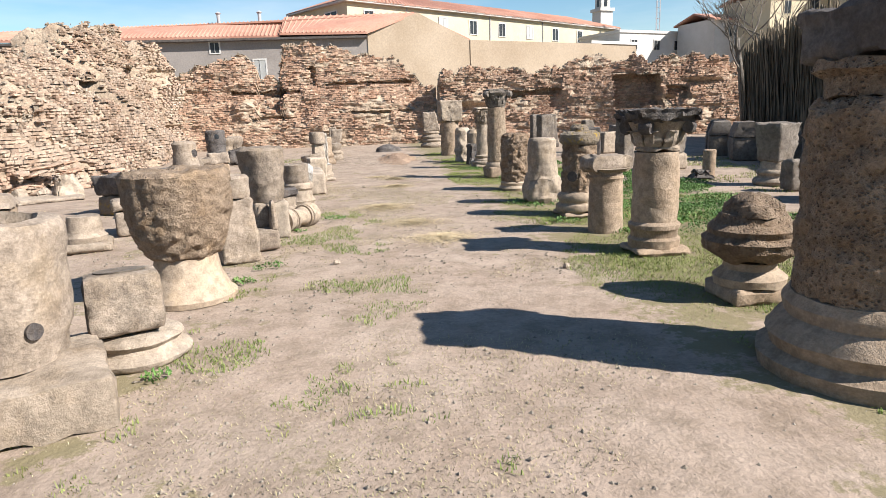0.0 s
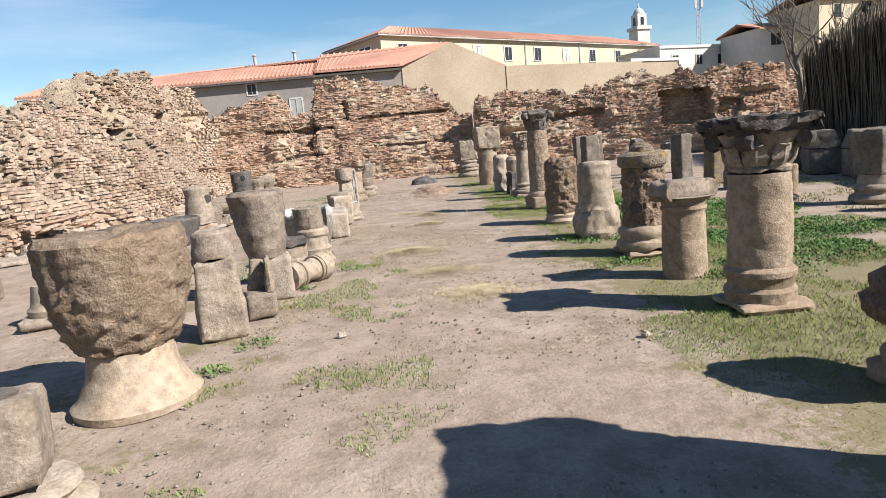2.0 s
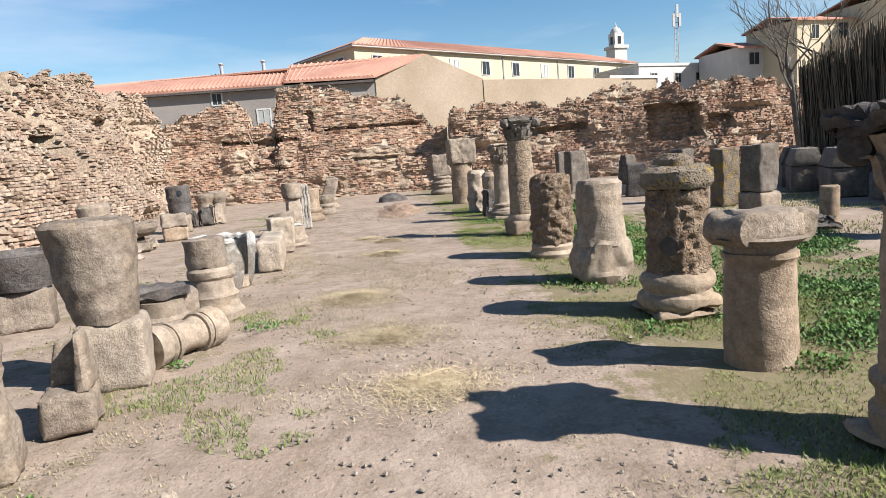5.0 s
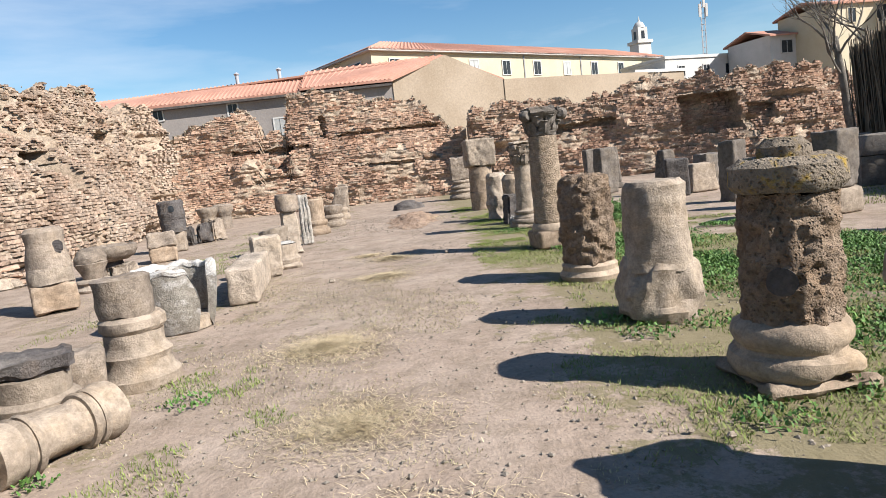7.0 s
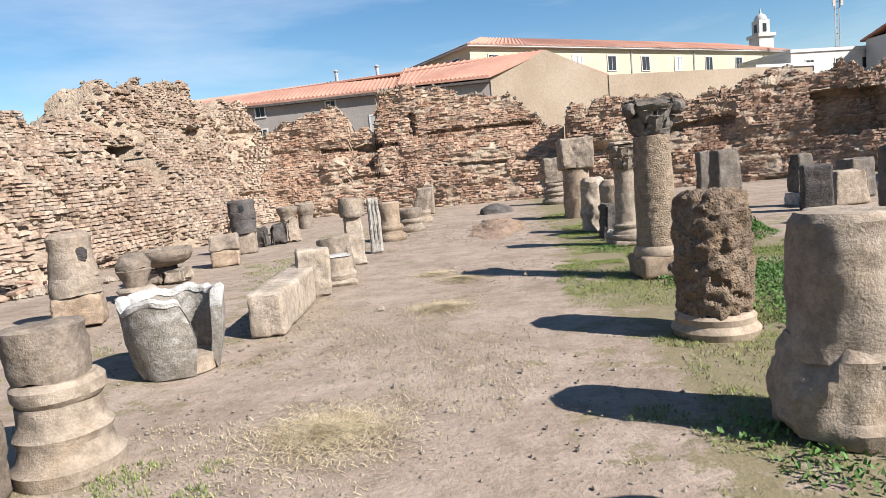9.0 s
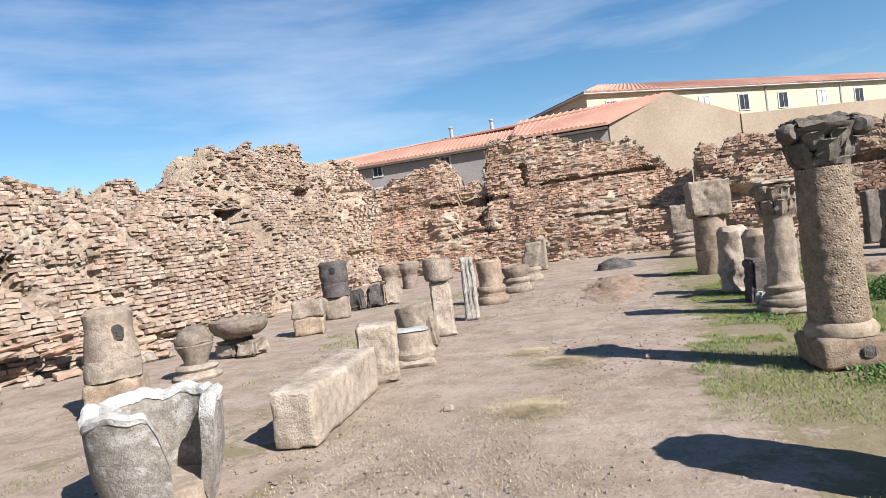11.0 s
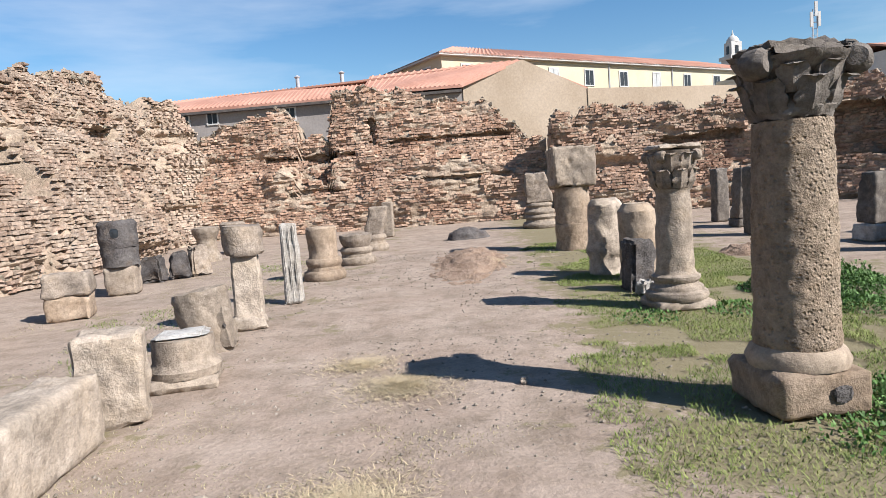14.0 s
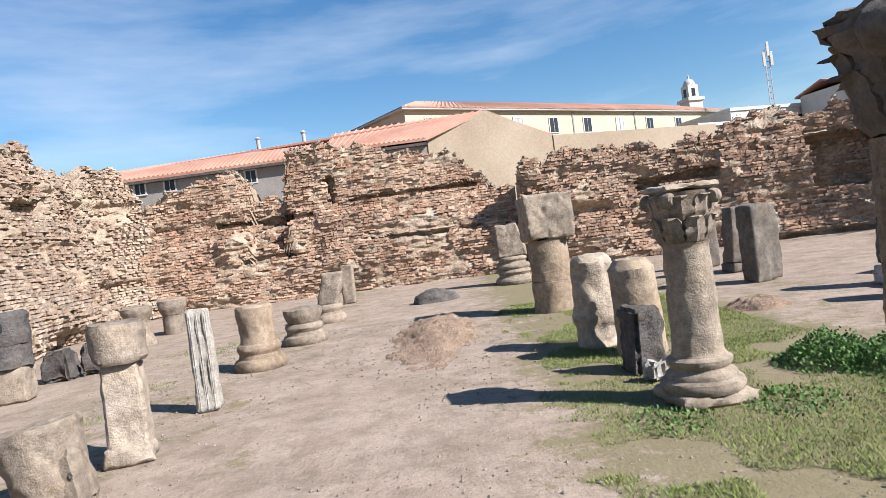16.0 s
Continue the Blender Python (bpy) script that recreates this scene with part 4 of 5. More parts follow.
def row_left_far():
    t = thing("long_block", -2.36, 12.62, "long pale hewn stone beam lying along the path", "stone block", ROW, rz=97)
    part("body", block(1.8, 0.36, 0.46, 0.014, 78, chip=0.05), PALE, t)
    t = thing("upright_block", -2.42, 13.8, "upright pale block with white patches", "stone block", ROW, rz=20)
    part("body", block(0.46, 0.32, 0.64, 0.022, 79, chip=0.12, top=(0.92, 0.95), shear=(0.06, 0), cut=0.03), PALE, t)
    t = thing("stone_pedestal", -2.32, 14.68, "moulded pale column base with a white slab on top", "column base", ROW, rz=15)
    part("plinth", block(0.54, 0.54, 0.1, 0.012, 80, chip=0.06), LIME, t)
    part("moulding", lathe([(0.27, 0.095), (0.28, 0.16), (0.24, 0.21), (0.235, 0.4)], 36, 0.008, 81), LIME, t)
    part("slab", block(0.4, 0.34, 0.045, 0.014, 82, 0.392, chip=0.1, bevel=0.03), MARBLE, t, "thin white marble slab")
    t = thing("column_stump", -2.6, 15.85, "squat grey stump, tilted, with a carved notch", "column", ROW, ry=-8)
    part("body", lathe([(0.25, -0.04), (0.255, 0.3), (0.27, 0.56), (0.25, 0.6)], 60, 0.018, 83, chip=0.09, step=0.025, scale=8), LIME, t)
    hood = part("notch", block(0.2, 0.24, 0.42, 0.02, 84, -0.02, top=(0.7, 0.8), chip=0.08, bevel=0.03), LIME, t)
    hood.location = (0.2, -0.06, 0)
    # dark block on the face paints the carved notch's shade
    part("socket", block(0.05, 0.02, 0.06, 0.004, 302, 0.2), BASALT_AND_SHADE, hood).location = (0.04, -0.112, 0)
    t = thing("pillar", -2.54, 16.76, "square pale pillar with a round grey drum on top", "column", ROW, rz=18)
    part("shaft", block(0.34, 0.3, 0.84, 0.012, 85, top=(0.9, 0.92), chip=0.06, cut=0.03), PALE, t)
    part("foot", block(0.44, 0.36, 0.16, 0.025, 86, top=(0.82, 0.86), chip=0.12), PALE, t)
    part("drum", lathe([(0.2, 0.835), (0.225, 0.87), (0.225, 1.1), (0.2, 1.17)], 32, 0.014, 87, chip=0.06), GREY, t, "rough grey drum")
    t = thing("fluted_pillar", -2.48, 18.3, "slender white fluted marble pillar standing upright", "column", ROW, rz=12)
    part("shaft", block(0.25, 0.2, 1.1, 0.01, 88, chip=0.06, cut=0.03, top=(0.94, 1)), PALEMARBLE, t)
    for k in (-0.075, 0, 0.075):
        part("flute", block(0.042, 0.018, 1.06, 0.005, 89, 0.02, bevel=0.01), PALEMARBLE, t).location = (k, -0.105, 0)
    t = thing("stacked_drum", -2.6, 20.55, "tan drum on a moulded base", "column", ROW)
    part("base", lathe(prof_base(0.34, 0.38), 32, 0.012, 90), SAND, t)
    part("drum", lathe([(0.255, 0.375), (0.25, 0.6), (0.26, 0.88), (0.23, 0.91)], 32, 0.014, 91, chip=0.05), SAND, t)
    t = thing("stone_pedestal", -2.42, 22.6, "low grey capital on a pale base", "column base", ROW)
    part("base", lathe(prof_base(0.36, 0.36), 32, 0.012, 92), LIME, t)
    part("capital", lathe([(0.26, 0.355), (0.33, 0.5), (0.33, 0.6), (0.25, 0.63)], 32, 0.02, 93, chip=0.07), GREY, t)
    t = thing("leaning_stone", -2.5, 25.3, "tilted grey stone leaning on a base", "stone fragment", ROW)
    part("base", lathe(prof_base(0.34, 0.4), 28, 0.012, 94), LIME, t)
    part("slab", block(0.46, 0.34, 0.72, 0.025, 95, 0.36, shear=(0.25, 0), chip=0.1), GREY, t)
    t = thing("thin_post", -2.72, 29.5, "narrow grey stone post", "stone pier", ROW)
    part("body", block(0.36, 0.32, 1.1, 0.02, 96, chip=0.07), LIME, t)


# ---- second row below the ruin ----
def inner_row():
    t = thing("stacked_stones", -5.15, 13.05, "bell-shaped grey stone with socket on two pale courses", "stone pile", INNER, rz=30)
    part("foot", block(0.56, 0.5, 0.4, 0.02, 97, chip=0.08), SAND, t, "tan squared foot stone")
    part("ring", lathe([(0.29, 0.395), (0.3, 0.5), (0.28, 0.62)], 32, 0.012, 98, chip=0.05), PALE, t)
    part("bell", lathe([(0.28, 0.615), (0.26, 0.75), (0.235, 0.95), (0.25, 1.1), (0.2, 1.16)], 36, 0.012, 99), GREY, t)
    # dark block set on the bell as the shade within its socket
    part("socket", block(0.12, 0.03, 0.16, 0.004, 100, 0.82), BASALT_AND_SHADE, t, "block coloured dark as the shade of a square socket").location = (0.14, -0.235, 0)
    t = thing("stacked_bowls", -5.42, 14.7, "dark bowl and flat stone on a pale round base", "stone vessel", INNER)
    part("base", lathe(prof_base(0.3, 0.2), 32, 0.012, 101), PALE, t)
    part("bowl", lathe([(0.15, 0.195), (0.18, 0.3), (0.25, 0.46), (0.22, 0.48)], 32, 0.012, 102), GREY, t)
    part("lid", lathe([(0.24, 0.475), (0.25, 0.55), (0.17, 0.68), (0.1, 0.71)], 28, 0.02, 103, chip=0.05), GREY, t)
    t = thing("wide_bowl", -5.82, 16.3, "wide shallow pale stone bowl on rough stones", "stone vessel", INNER)
    for k, dx in enumerate((-0.18, 0.2)):
        part("foot_stone", block(0.36, 0.42, 0.25, 0.04, 104 + 200 * k, chip=0.15, bevel=0.05), PALE, t).location = (dx, 0, 0)
    part("stem", lathe([(0.2, 0.22), (0.17, 0.33)], 20, 0.02, 105), BASALT_AND_SHADE, t)
    part("bowl", lathe([(0.26, 0.32), (0.4, 0.4), (0.47, 0.5), (0.47, 0.6), (0.4, 0.61), (0.3, 0.57), (0.12, 0.53)], 60, 0.02, 106, chip=0.08, scale=6), GREY, t, "thick chipped pale bowl")
    t = thing("sloped_block", -5.6, 18.2, "brown-grey block with sloping top on a tan stone", "stone block", INNER, rz=20)
    part("foot", block(0.56, 0.5, 0.34, 0.02, 107, chip=0.07), SAND, t)
    part("top", block(0.62, 0.54, 0.32, 0.02, 108, 0.335, top=(0.9, 0.75), chip=0.08), GREY, t)
    t = thing("dark_stack", -6.1, 20.4, "dark carved stones with a square socket on a pale base", "stone pile", INNER, rz=15)
    part("base", block(0.5, 0.46, 0.5, 0.02, 109, chip=0.07), LIME, t)
    part("middle", lathe([(0.3, 0.495), (0.31, 0.82)], 32, 0.02, 110, chip=0.07), BASALT_AND_SHADE, t)
    up = part("top", lathe([(0.3, 0.815), (0.32, 0.95), (0.31, 1.22), (0.26, 1.28)], 32, 0.02, 111, chip=0.06), BASALT_AND_SHADE, t)
    # near-black block colours in the shade of the square socket
    part("socket", block(0.13, 0.03, 0.15, 0.003, 112, 1.0), GLASS_AND_SHADE, up).location = (0.03, -0.315, 0)
    rocks = ((-6.35, 21.9, 0.5, 0.5, BASALT_AND_SHADE), (-5.95, 22.2, 0.42, 0.55, BASALT_AND_SHADE), (-5.7, 22.5, 0.46, 0.62, GREY), (-6.6, 22.5, 0.4, 0.4, BASALT_AND_SHADE))
    for k, (x, y, w, h, mat) in enumerate(rocks):
        t = thing("rock", x, y, "dark rough broken stone among a heap" if mat is BASALT_AND_SHADE else "grey rough broken stone at the edge of a heap", "stone fragment", INNER, rz=25 * k)
        part("body", block(w, w * 0.8, h, 0.04, 113 + k, top=(0.7, 0.7), chip=0.2, bevel=0.05), mat, t)
    t = thing("capital", -6.85, 25.6, "pale bell capital on a flared base", "capital", INNER)
    part("body", lathe([(0.36, 0), (0.34, 0.12), (0.25, 0.3), (0.24, 0.55), (0.33, 0.75), (0.34, 0.85), (0.28, 0.88)], 32, 0.014, 117), LIME, t)
    t = thing("capital", -6.85, 27.4, "dark grey broad capital on a drum", "capital", INNER)
    part("drum", lathe([(0.27, 0), (0.26, 0.5)], 28, 0.014, 118), GREY, t)
    part("body", lathe([(0.27, 0.495), (0.34, 0.66), (0.35, 0.85), (0.28, 0.9)], 32, 0.018, 119), GREY, t)
    t = thing("dark_trough", -5.45, 10.35, "dark carved trough stone with a hole on a lichened block", "stone vessel", INNER, rz=60)
    part("foot", block(0.8, 0.7, 0.36, 0.02, 120, chip=0.06), MOSSY, t, "lichen-stained yellowish block")
    part("body", block(0.84, 0.72, 0.36, 0.025, 121, 0.355, top=(1.05, 1.05), chip=0.1), BASALT_AND_SHADE, t)
    t = thing("dark_box", -4.35, 9.35, "dark hollowed stone box on a grey support", "stone vessel", INNER, rz=20)
    part("foot", block(0.5, 0.46, 0.44, 0.02, 122, chip=0.06), GREY, t)
    part("bowl", lathe([(0.28, 0.435), (0.33, 0.6), (0.37, 0.8), (0.34, 0.83), (0.28, 0.78)], 32, 0.016, 123), BASALT_AND_SHADE, t)
    t = thing("stone_pedestal", -4.85, 6.95, "round pale stub on a square plinth", "column base", INNER, rz=18)
    part("plinth", block(0.62, 0.62, 0.12, 0.014, 124, chip=0.05), LIME, t)
    part("stub", lathe([(0.25, 0.115), (0.26, 0.18), (0.22, 0.22), (0.19, 0.44)], 32, 0.01, 125), LIME, t)
    t = thing("carved_block", -4.6, 8.0, "grey carved block with recessed sides", "stone block", INNER, rz=22)
    part("body", block(0.5, 0.46, 0.36, 0.016, 126, chip=0.06), GREY, t)
    part("top", block(0.56, 0.52, 0.16, 0.016, 127, 0.355, chip=0.06), GREY, t)
    t = thing("sarcophagus", -7.4, 8.3, "weathered stone sarcophagus with worn ridged lid", "sarcophagus", rz=18)
    part("chest", block(1.9, 0.8, 0.42, 0.02, 128, chip=0.05, cut=0.12), SAND, t)
    part("lid", block(2.0, 0.9, 0.2, 0.02, 129, 0.415, top=(0.9, 0.5), chip=0.05, cut=0.12), GREY, t)
    t = thing("stone_cist", -7.3, 5.6, "low pale cist block with a dark opening", "stone block", rz=20)
    part("body", block(1.1, 0.6, 0.4, 0.02, 130, chip=0.06, cut=0.1), LIME, t)
    t = thing("floor_slab", -8.4, 12.9, "flat cracked pale slab at the foot of the wall", "stone slab", rz=28)
    part("body", block(2.0, 1.0, 0.1, 0.02, 131, chip=0.04, cut=0.12), PALE, t)
    t = thing("boulder", -7.85, 13.45, "pale pitted boulder by the ruin", "boulder", rz=40)
    part("body", block(0.62, 0.5, 0.52, 0.06, 132, top=(0.6, 0.6), chip=0.2, bevel=0.08), PALE, t)


# ---- stones in the grass field ----
def field_stones():
    FIELD = "stones standing in the field"
    def pier(x, y, w, d, h, mat, label, rz=0, top=(0.95, 0.95), foot=None, seed=0, name="standing_stone"):
        t = thing(name, x, y, label, "standing stone", FIELD, rz=rz)
        z = 0
        if foot:
            part("foot", block(foot[0], foot[1], foot[2], 0.016, seed + 50, chip=0.06), foot[3], t)
            z = foot[2] - 0.005
        part("body", block(w, d, h - z, 0.018, seed, z, top=top, chip=0.08), mat, t)
        return t
    # most of these carry the fence's shade in their darkened colour
    pier(6.3, 26.5, 0.36, 0.34, 1.36, SHADEGREY, "narrow grey standing stone, toned dark for shade", 10, seed=140)
    pier(6.4, 24.85, 0.86, 0.4, 1.36, SHADEGREY, "broad slab leaning on a base, toned dark for shade", 8, (0.8, 0.9), (0.9, 0.5, 0.2, SHADEGREY), seed=141)
    pier(6.65, 20.65, 0.46, 0.4, 1.14, SHADEGREY, "carved grey stone on a white marble block", 15, (0.8, 0.8), (0.56, 0.46, 0.3, MARBLE), seed=142)
    pier(6.36, 19.35, 0.56, 0.42, 0.92, BASALT_AND_SHADE, "slab toned dark for the shade it stands in", -15, seed=143)
    pier(5.74, 22.85, 0.62, 0.4, 1.36, SHADEGREY, "grooved grey standing slab", 20, seed=144)
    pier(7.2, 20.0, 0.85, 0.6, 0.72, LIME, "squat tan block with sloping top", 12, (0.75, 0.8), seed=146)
    pier(6.28, 13.45, 0.5, 0.46, 1.26, SHADEGREY, "tall stone on a drum foot, toned dark for shade", 20, (1.0, 1.0), (0.56, 0.5, 0.4, LIME), seed=147)
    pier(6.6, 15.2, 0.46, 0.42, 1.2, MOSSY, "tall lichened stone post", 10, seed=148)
    pier(6.45, 16.8, 0.44, 0.4, 1.24, SHADEGREY, "plain grey squared stone post", 24, seed=149)
    pier(6.18, 8.75, 0.34, 0.32, 0.56, SHADEGREY, "low stone stub, toned dark for shade", 5, seed=150)
    pier(6.05, 7.5, 0.8, 0.6, 0.68, SHADEGREY, "broad stone chest, toned dark for shade", 14, seed=151)
    pier(8.2, 21.5, 0.7, 0.5, 0.9, SHADEGREY, "heavy grey block in the grass", 22, seed=152)
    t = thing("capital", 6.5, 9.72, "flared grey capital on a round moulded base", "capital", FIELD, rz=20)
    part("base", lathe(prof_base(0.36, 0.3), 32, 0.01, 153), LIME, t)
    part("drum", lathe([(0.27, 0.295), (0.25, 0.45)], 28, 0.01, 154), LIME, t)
    part("body", block(0.5, 0.46, 0.72, 0.02, 155, 0.445, top=(1.3, 1.2), chip=0.08), SHADEGREY, t)
    t = thing("short_column", 6.05, 11.3, "short round column stub", "column", FIELD)
    part("shaft", lathe([(0.13, 0), (0.13, 0.58), (0.1, 0.6)], 24, 0.01, 156), SAND, t)
    t = thing("rock", 5.75, 11.1, "low dark lump beside a column stub", "stone fragment", FIELD)
    part("body", block(0.5, 0.4, 0.22, 0.05, 157, top=(0.5, 0.5), chip=0.15, bevel=0.06), BASALT_AND_SHADE, t)
    # sarcophagi coloured darker than the stone, as shaded by the fence
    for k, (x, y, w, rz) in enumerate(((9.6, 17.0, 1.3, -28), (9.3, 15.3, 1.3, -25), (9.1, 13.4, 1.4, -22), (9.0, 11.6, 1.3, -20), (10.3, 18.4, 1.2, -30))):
        t = thing("sarcophagus", x, y, "weathered stone sarcophagus with rounded lid, toned dark for shade", "sarcophagus", FIELD, rz=90 + rz)
        part("chest", block(w, 0.7, 0.62, 0.02, 160 + k, chip=0.05, cut=0.1), SHADEGREY, t)
        part("lid", block(w * 1.03, 0.74, 0.42, 0.02, 170 + k, 0.615, top=(0.95, 0.6), chip=0.05, cut=0.1), SHADEGREY, t)
    t = thing("dark_lump", -0.2, 26.9, "low dark mound of earth on the path", "earth mound")
    part("body", lathe([(0.6, -0.02), (0.5, 0.14), (0.25, 0.28), (0.05, 0.3)], 28, 0.04, 180, squash=0.6), BASALT_AND_SHADE, t)
    t = thing("earth_mound", -0.1, 21.6, "long low heap of reddish turned earth", "earth mound")
    part("body", lathe([(0.8, -0.05), (0.5, 0.05), (0.25, 0.14), (0.06, 0.18)], 60, 0.07, 181, squash=3.6, scale=3), SOIL, t)
    t = thing("earth_mound", 4.4, 20.3, "low heap of brown earth in the field", "earth mound")
    part("body", lathe([(0.45, -0.03), (0.32, 0.06), (0.15, 0.12), (0.05, 0.13)], 40, 0.06, 182, squash=1.1, scale=4), SOIL, t)


def slump():
    t = thing("collapsed_masonry", -8.3, 15.2, "slumped slabs of reddish brickwork at the wall foot", "rubble", rz=60)
    rng = random.Random(12)
    for k in range(26):
        b = part("slab", block(rng.uniform(0.25, 0.6), rng.uniform(0.2, 0.35), rng.uniform(0.06, 0.12), 0.02, 200 + k, chip=0.05, cut=0.09), BRICKRED if k % 3 else BRICKTAN, t)
        x = rng.uniform(-1.4, 1.6)
        z = rng.uniform(0, 1.0) * (1 - abs(x) / 2.2)
        b.matrix_local = pose(x, 0.1 + 0.75 * z, z, rng.uniform(-14, 8), rng.uniform(-14, 14), rng.uniform(-25, 25))
    for k in range(14):
        x = rng.uniform(-2.2, 2.4)
        r = thing("rock", -8.15 + x * 0.5 - 0.1, 15.3 + x * 0.9, "pale rounded stone fallen from the ruin", "stone fragment", "fallen stones", rz=rng.uniform(0, 90))
        d = rng.uniform(0.12, 0.32)
        part("body", block(d * 1.2, d, d * 0.75, 0.03, 240 + k, top=(0.7, 0.7), chip=0.1, bevel=0.03), PALE, r)


for build in (slump, column_a, finial_b, column_c, column_d, column_e, stump_f, drum_g, column_h, column_i, pieces_near_i, column_k, piece_l,
              hollow_stone, trough_box, cup, pier_group, ionic_group, vat, row_left_far, inner_row, field_stones):
    build()


# ---- buildings beyond the ruins ----
def prism(pts, z0, z1, bm=None):
    """An upright solid over the corner points, given counter-clockwise."""
    bm = bm or bmesh.new()
    lo = [bm.verts.new((x, y, z0)) for x, y in pts]
    hi = [bm.verts.new((x, y, z1)) for x, y in pts]
    n = len(pts)
    for i in range(n):
        bm.faces.new((lo[i], lo[(i + 1) % n], hi[(i + 1) % n], hi[i]))
    bm.faces.new(hi)
    bm.faces.new(lo[::-1])
    return bm


def slab(corners, thick):
    """A sloping sheet with thickness below its four corners."""
    bm = bmesh.new()
    hi = [bm.verts.new(c) for c in corners]
    lo = [bm.verts.new((c[0], c[1], c[2] - thick)) for c in corners]
    n = len(corners)
    bm.faces.new(hi)
    bm.faces.new(lo[::-1])
    for i in range(n):
        bm.faces.new((lo[i], lo[(i + 1) % n], hi[(i + 1) % n], hi[i]))
    bmesh.ops.recalc_face_normals(bm, faces=bm.faces)
    return bm


def tiled_roof(parent, a, b, c, d, pitch=0.42):
    """Roof plane from eave a-b up to ridge d-c, with rolls of tile running down the slope."""
    A, B, C, D = map(Vector, (a, b, c, d))
    roof = part("roof", slab([a, b, c, d], 0.18), TILE, parent, smooth=False)
    n = max(4, int((B - A).length / pitch))
    up = ((D - A).cross(B - A)).normalized()
    if up.z < 0:
        up = -up
    verts, faces = [], []
    for i in range(n):
        t = (i + 0.5) / n
        p, q = A.lerp(B, t), D.lerp(C, t)
        side = (B - A).normalized() * pitch * 0.32
        k = len(verts)
        for e in (p, q):
            verts += [e - side, e + up * 0.11, e + side]
        faces += [(k, k + 1, k + 4, k + 3), (k + 1, k + 2, k + 5, k + 4), (k, k + 2, k + 1), (k + 3, k + 4, k + 5)]
    ob = new("tiling", mesh_of("tiling", verts, faces, TILE))
    ob.parent = roof
    ob["kind"] = "stuff"
    return roof


def window(parent, x, y, z, w, h, rz, shutter=False, frame_mat=None):
    """Recessed pane in a frame with a sill; local -y faces outwards."""
    m = pose(x, y, z, 0, 0, rz)
    def put(ob):
        ob.matrix_local = m
        return ob
    bm = boxbm(w + 0.24, 0.1, 0.12, h / 2)
    boxbm(w + 0.24, 0.1, 0.1, -h / 2 - 0.1, bm=bm)
    boxbm(0.12, 0.1, h, -h / 2, -w / 2 - 0.06, bm=bm)
    boxbm(0.12, 0.1, h, -h / 2, w / 2 + 0.06, bm=bm)
    win = put(part("window", bm, frame_mat or WHITEW, parent, smooth=False))
    pane = part("pane", boxbm(w, 0.04, h, -h / 2, y0=0.0), SHUTTER if shutter else GLASS_AND_SHADE, win, smooth=False)
    part("mullion", boxbm(0.05, 0.06, h, -h / 2, y0=-0.03), SHUTTER, win, smooth=False)
    return win


def cream_building():
    t = thing("cream_building", 0, 0, "long cream rendered building with red tiled hip roof", "building")
    P, u, v = Vector((-2.24, 67.7)), Vector((40.1, 28.6)), Vector((-28.6, 40.1)).normalized()
    ul = u.normalized()
    c = [P, P + u, P + u + v * 11, P + v * 11]
    part("wall", prism([tuple(q) for q in c], 0, 13.15), CREAM, t, smooth=False)
    o = 0.5
    e = [P - ul * o - v * o, P + u + ul * o - v * o, P + u + ul * o + v * (11 + o), P - ul * o + v * (11 + o)]
    r0, r1 = P + ul * 5 + v * 5.5, P + u - ul * 5 + v * 5.5
    part("cornice", slab([(*q, 13.3) for q in e], 0.22), WHITEW, t, smooth=False)
    tiled_roof(t, (*e[0], 13.32), (*e[1], 13.32), (*r1, 15.3), (*r0, 15.3), 0.5)
    part("hip", slab([(*e[3], 13.32), (*e[0], 13.32), (*r0, 15.3)], 0.1), TILE, t, smooth=False)
    part("rear_roof", slab([(*e[2], 13.32), (*e[3], 13.32), (*r0, 15.3), (*r1, 15.3)], 0.1), TILE, t, smooth=False)
    rz = math.degrees(math.atan2(u.y, u.x))
    for k, s in enumerate((0.055, 0.27, 0.37, 0.475, 0.585, 0.695, 0.81, 0.925)):
        q = P + u * s - v * 0.03
        window(t, q.x, q.y, 11.6, 1.15, 1.5, rz, k in (1, 4))
        q2 = P + u * s - v * 0.03
        window(t, q2.x, q2.y, 8.2, 1.15, 1.5, rz, k in (2, 5))
    for s in (0.16, 0.43, 0.64, 0.99):
        q = P + u * s - v * 0.06
        part("downpipe", boxbm(0.12, 0.12, 13.1), METAL, t, smooth=False).location = (q.x, q.y, 0)
    q = P + v * 3 - ul * 0.03
    window(t, q.x, q.y, 11.9, 2.2, 1.0, rz - 90)


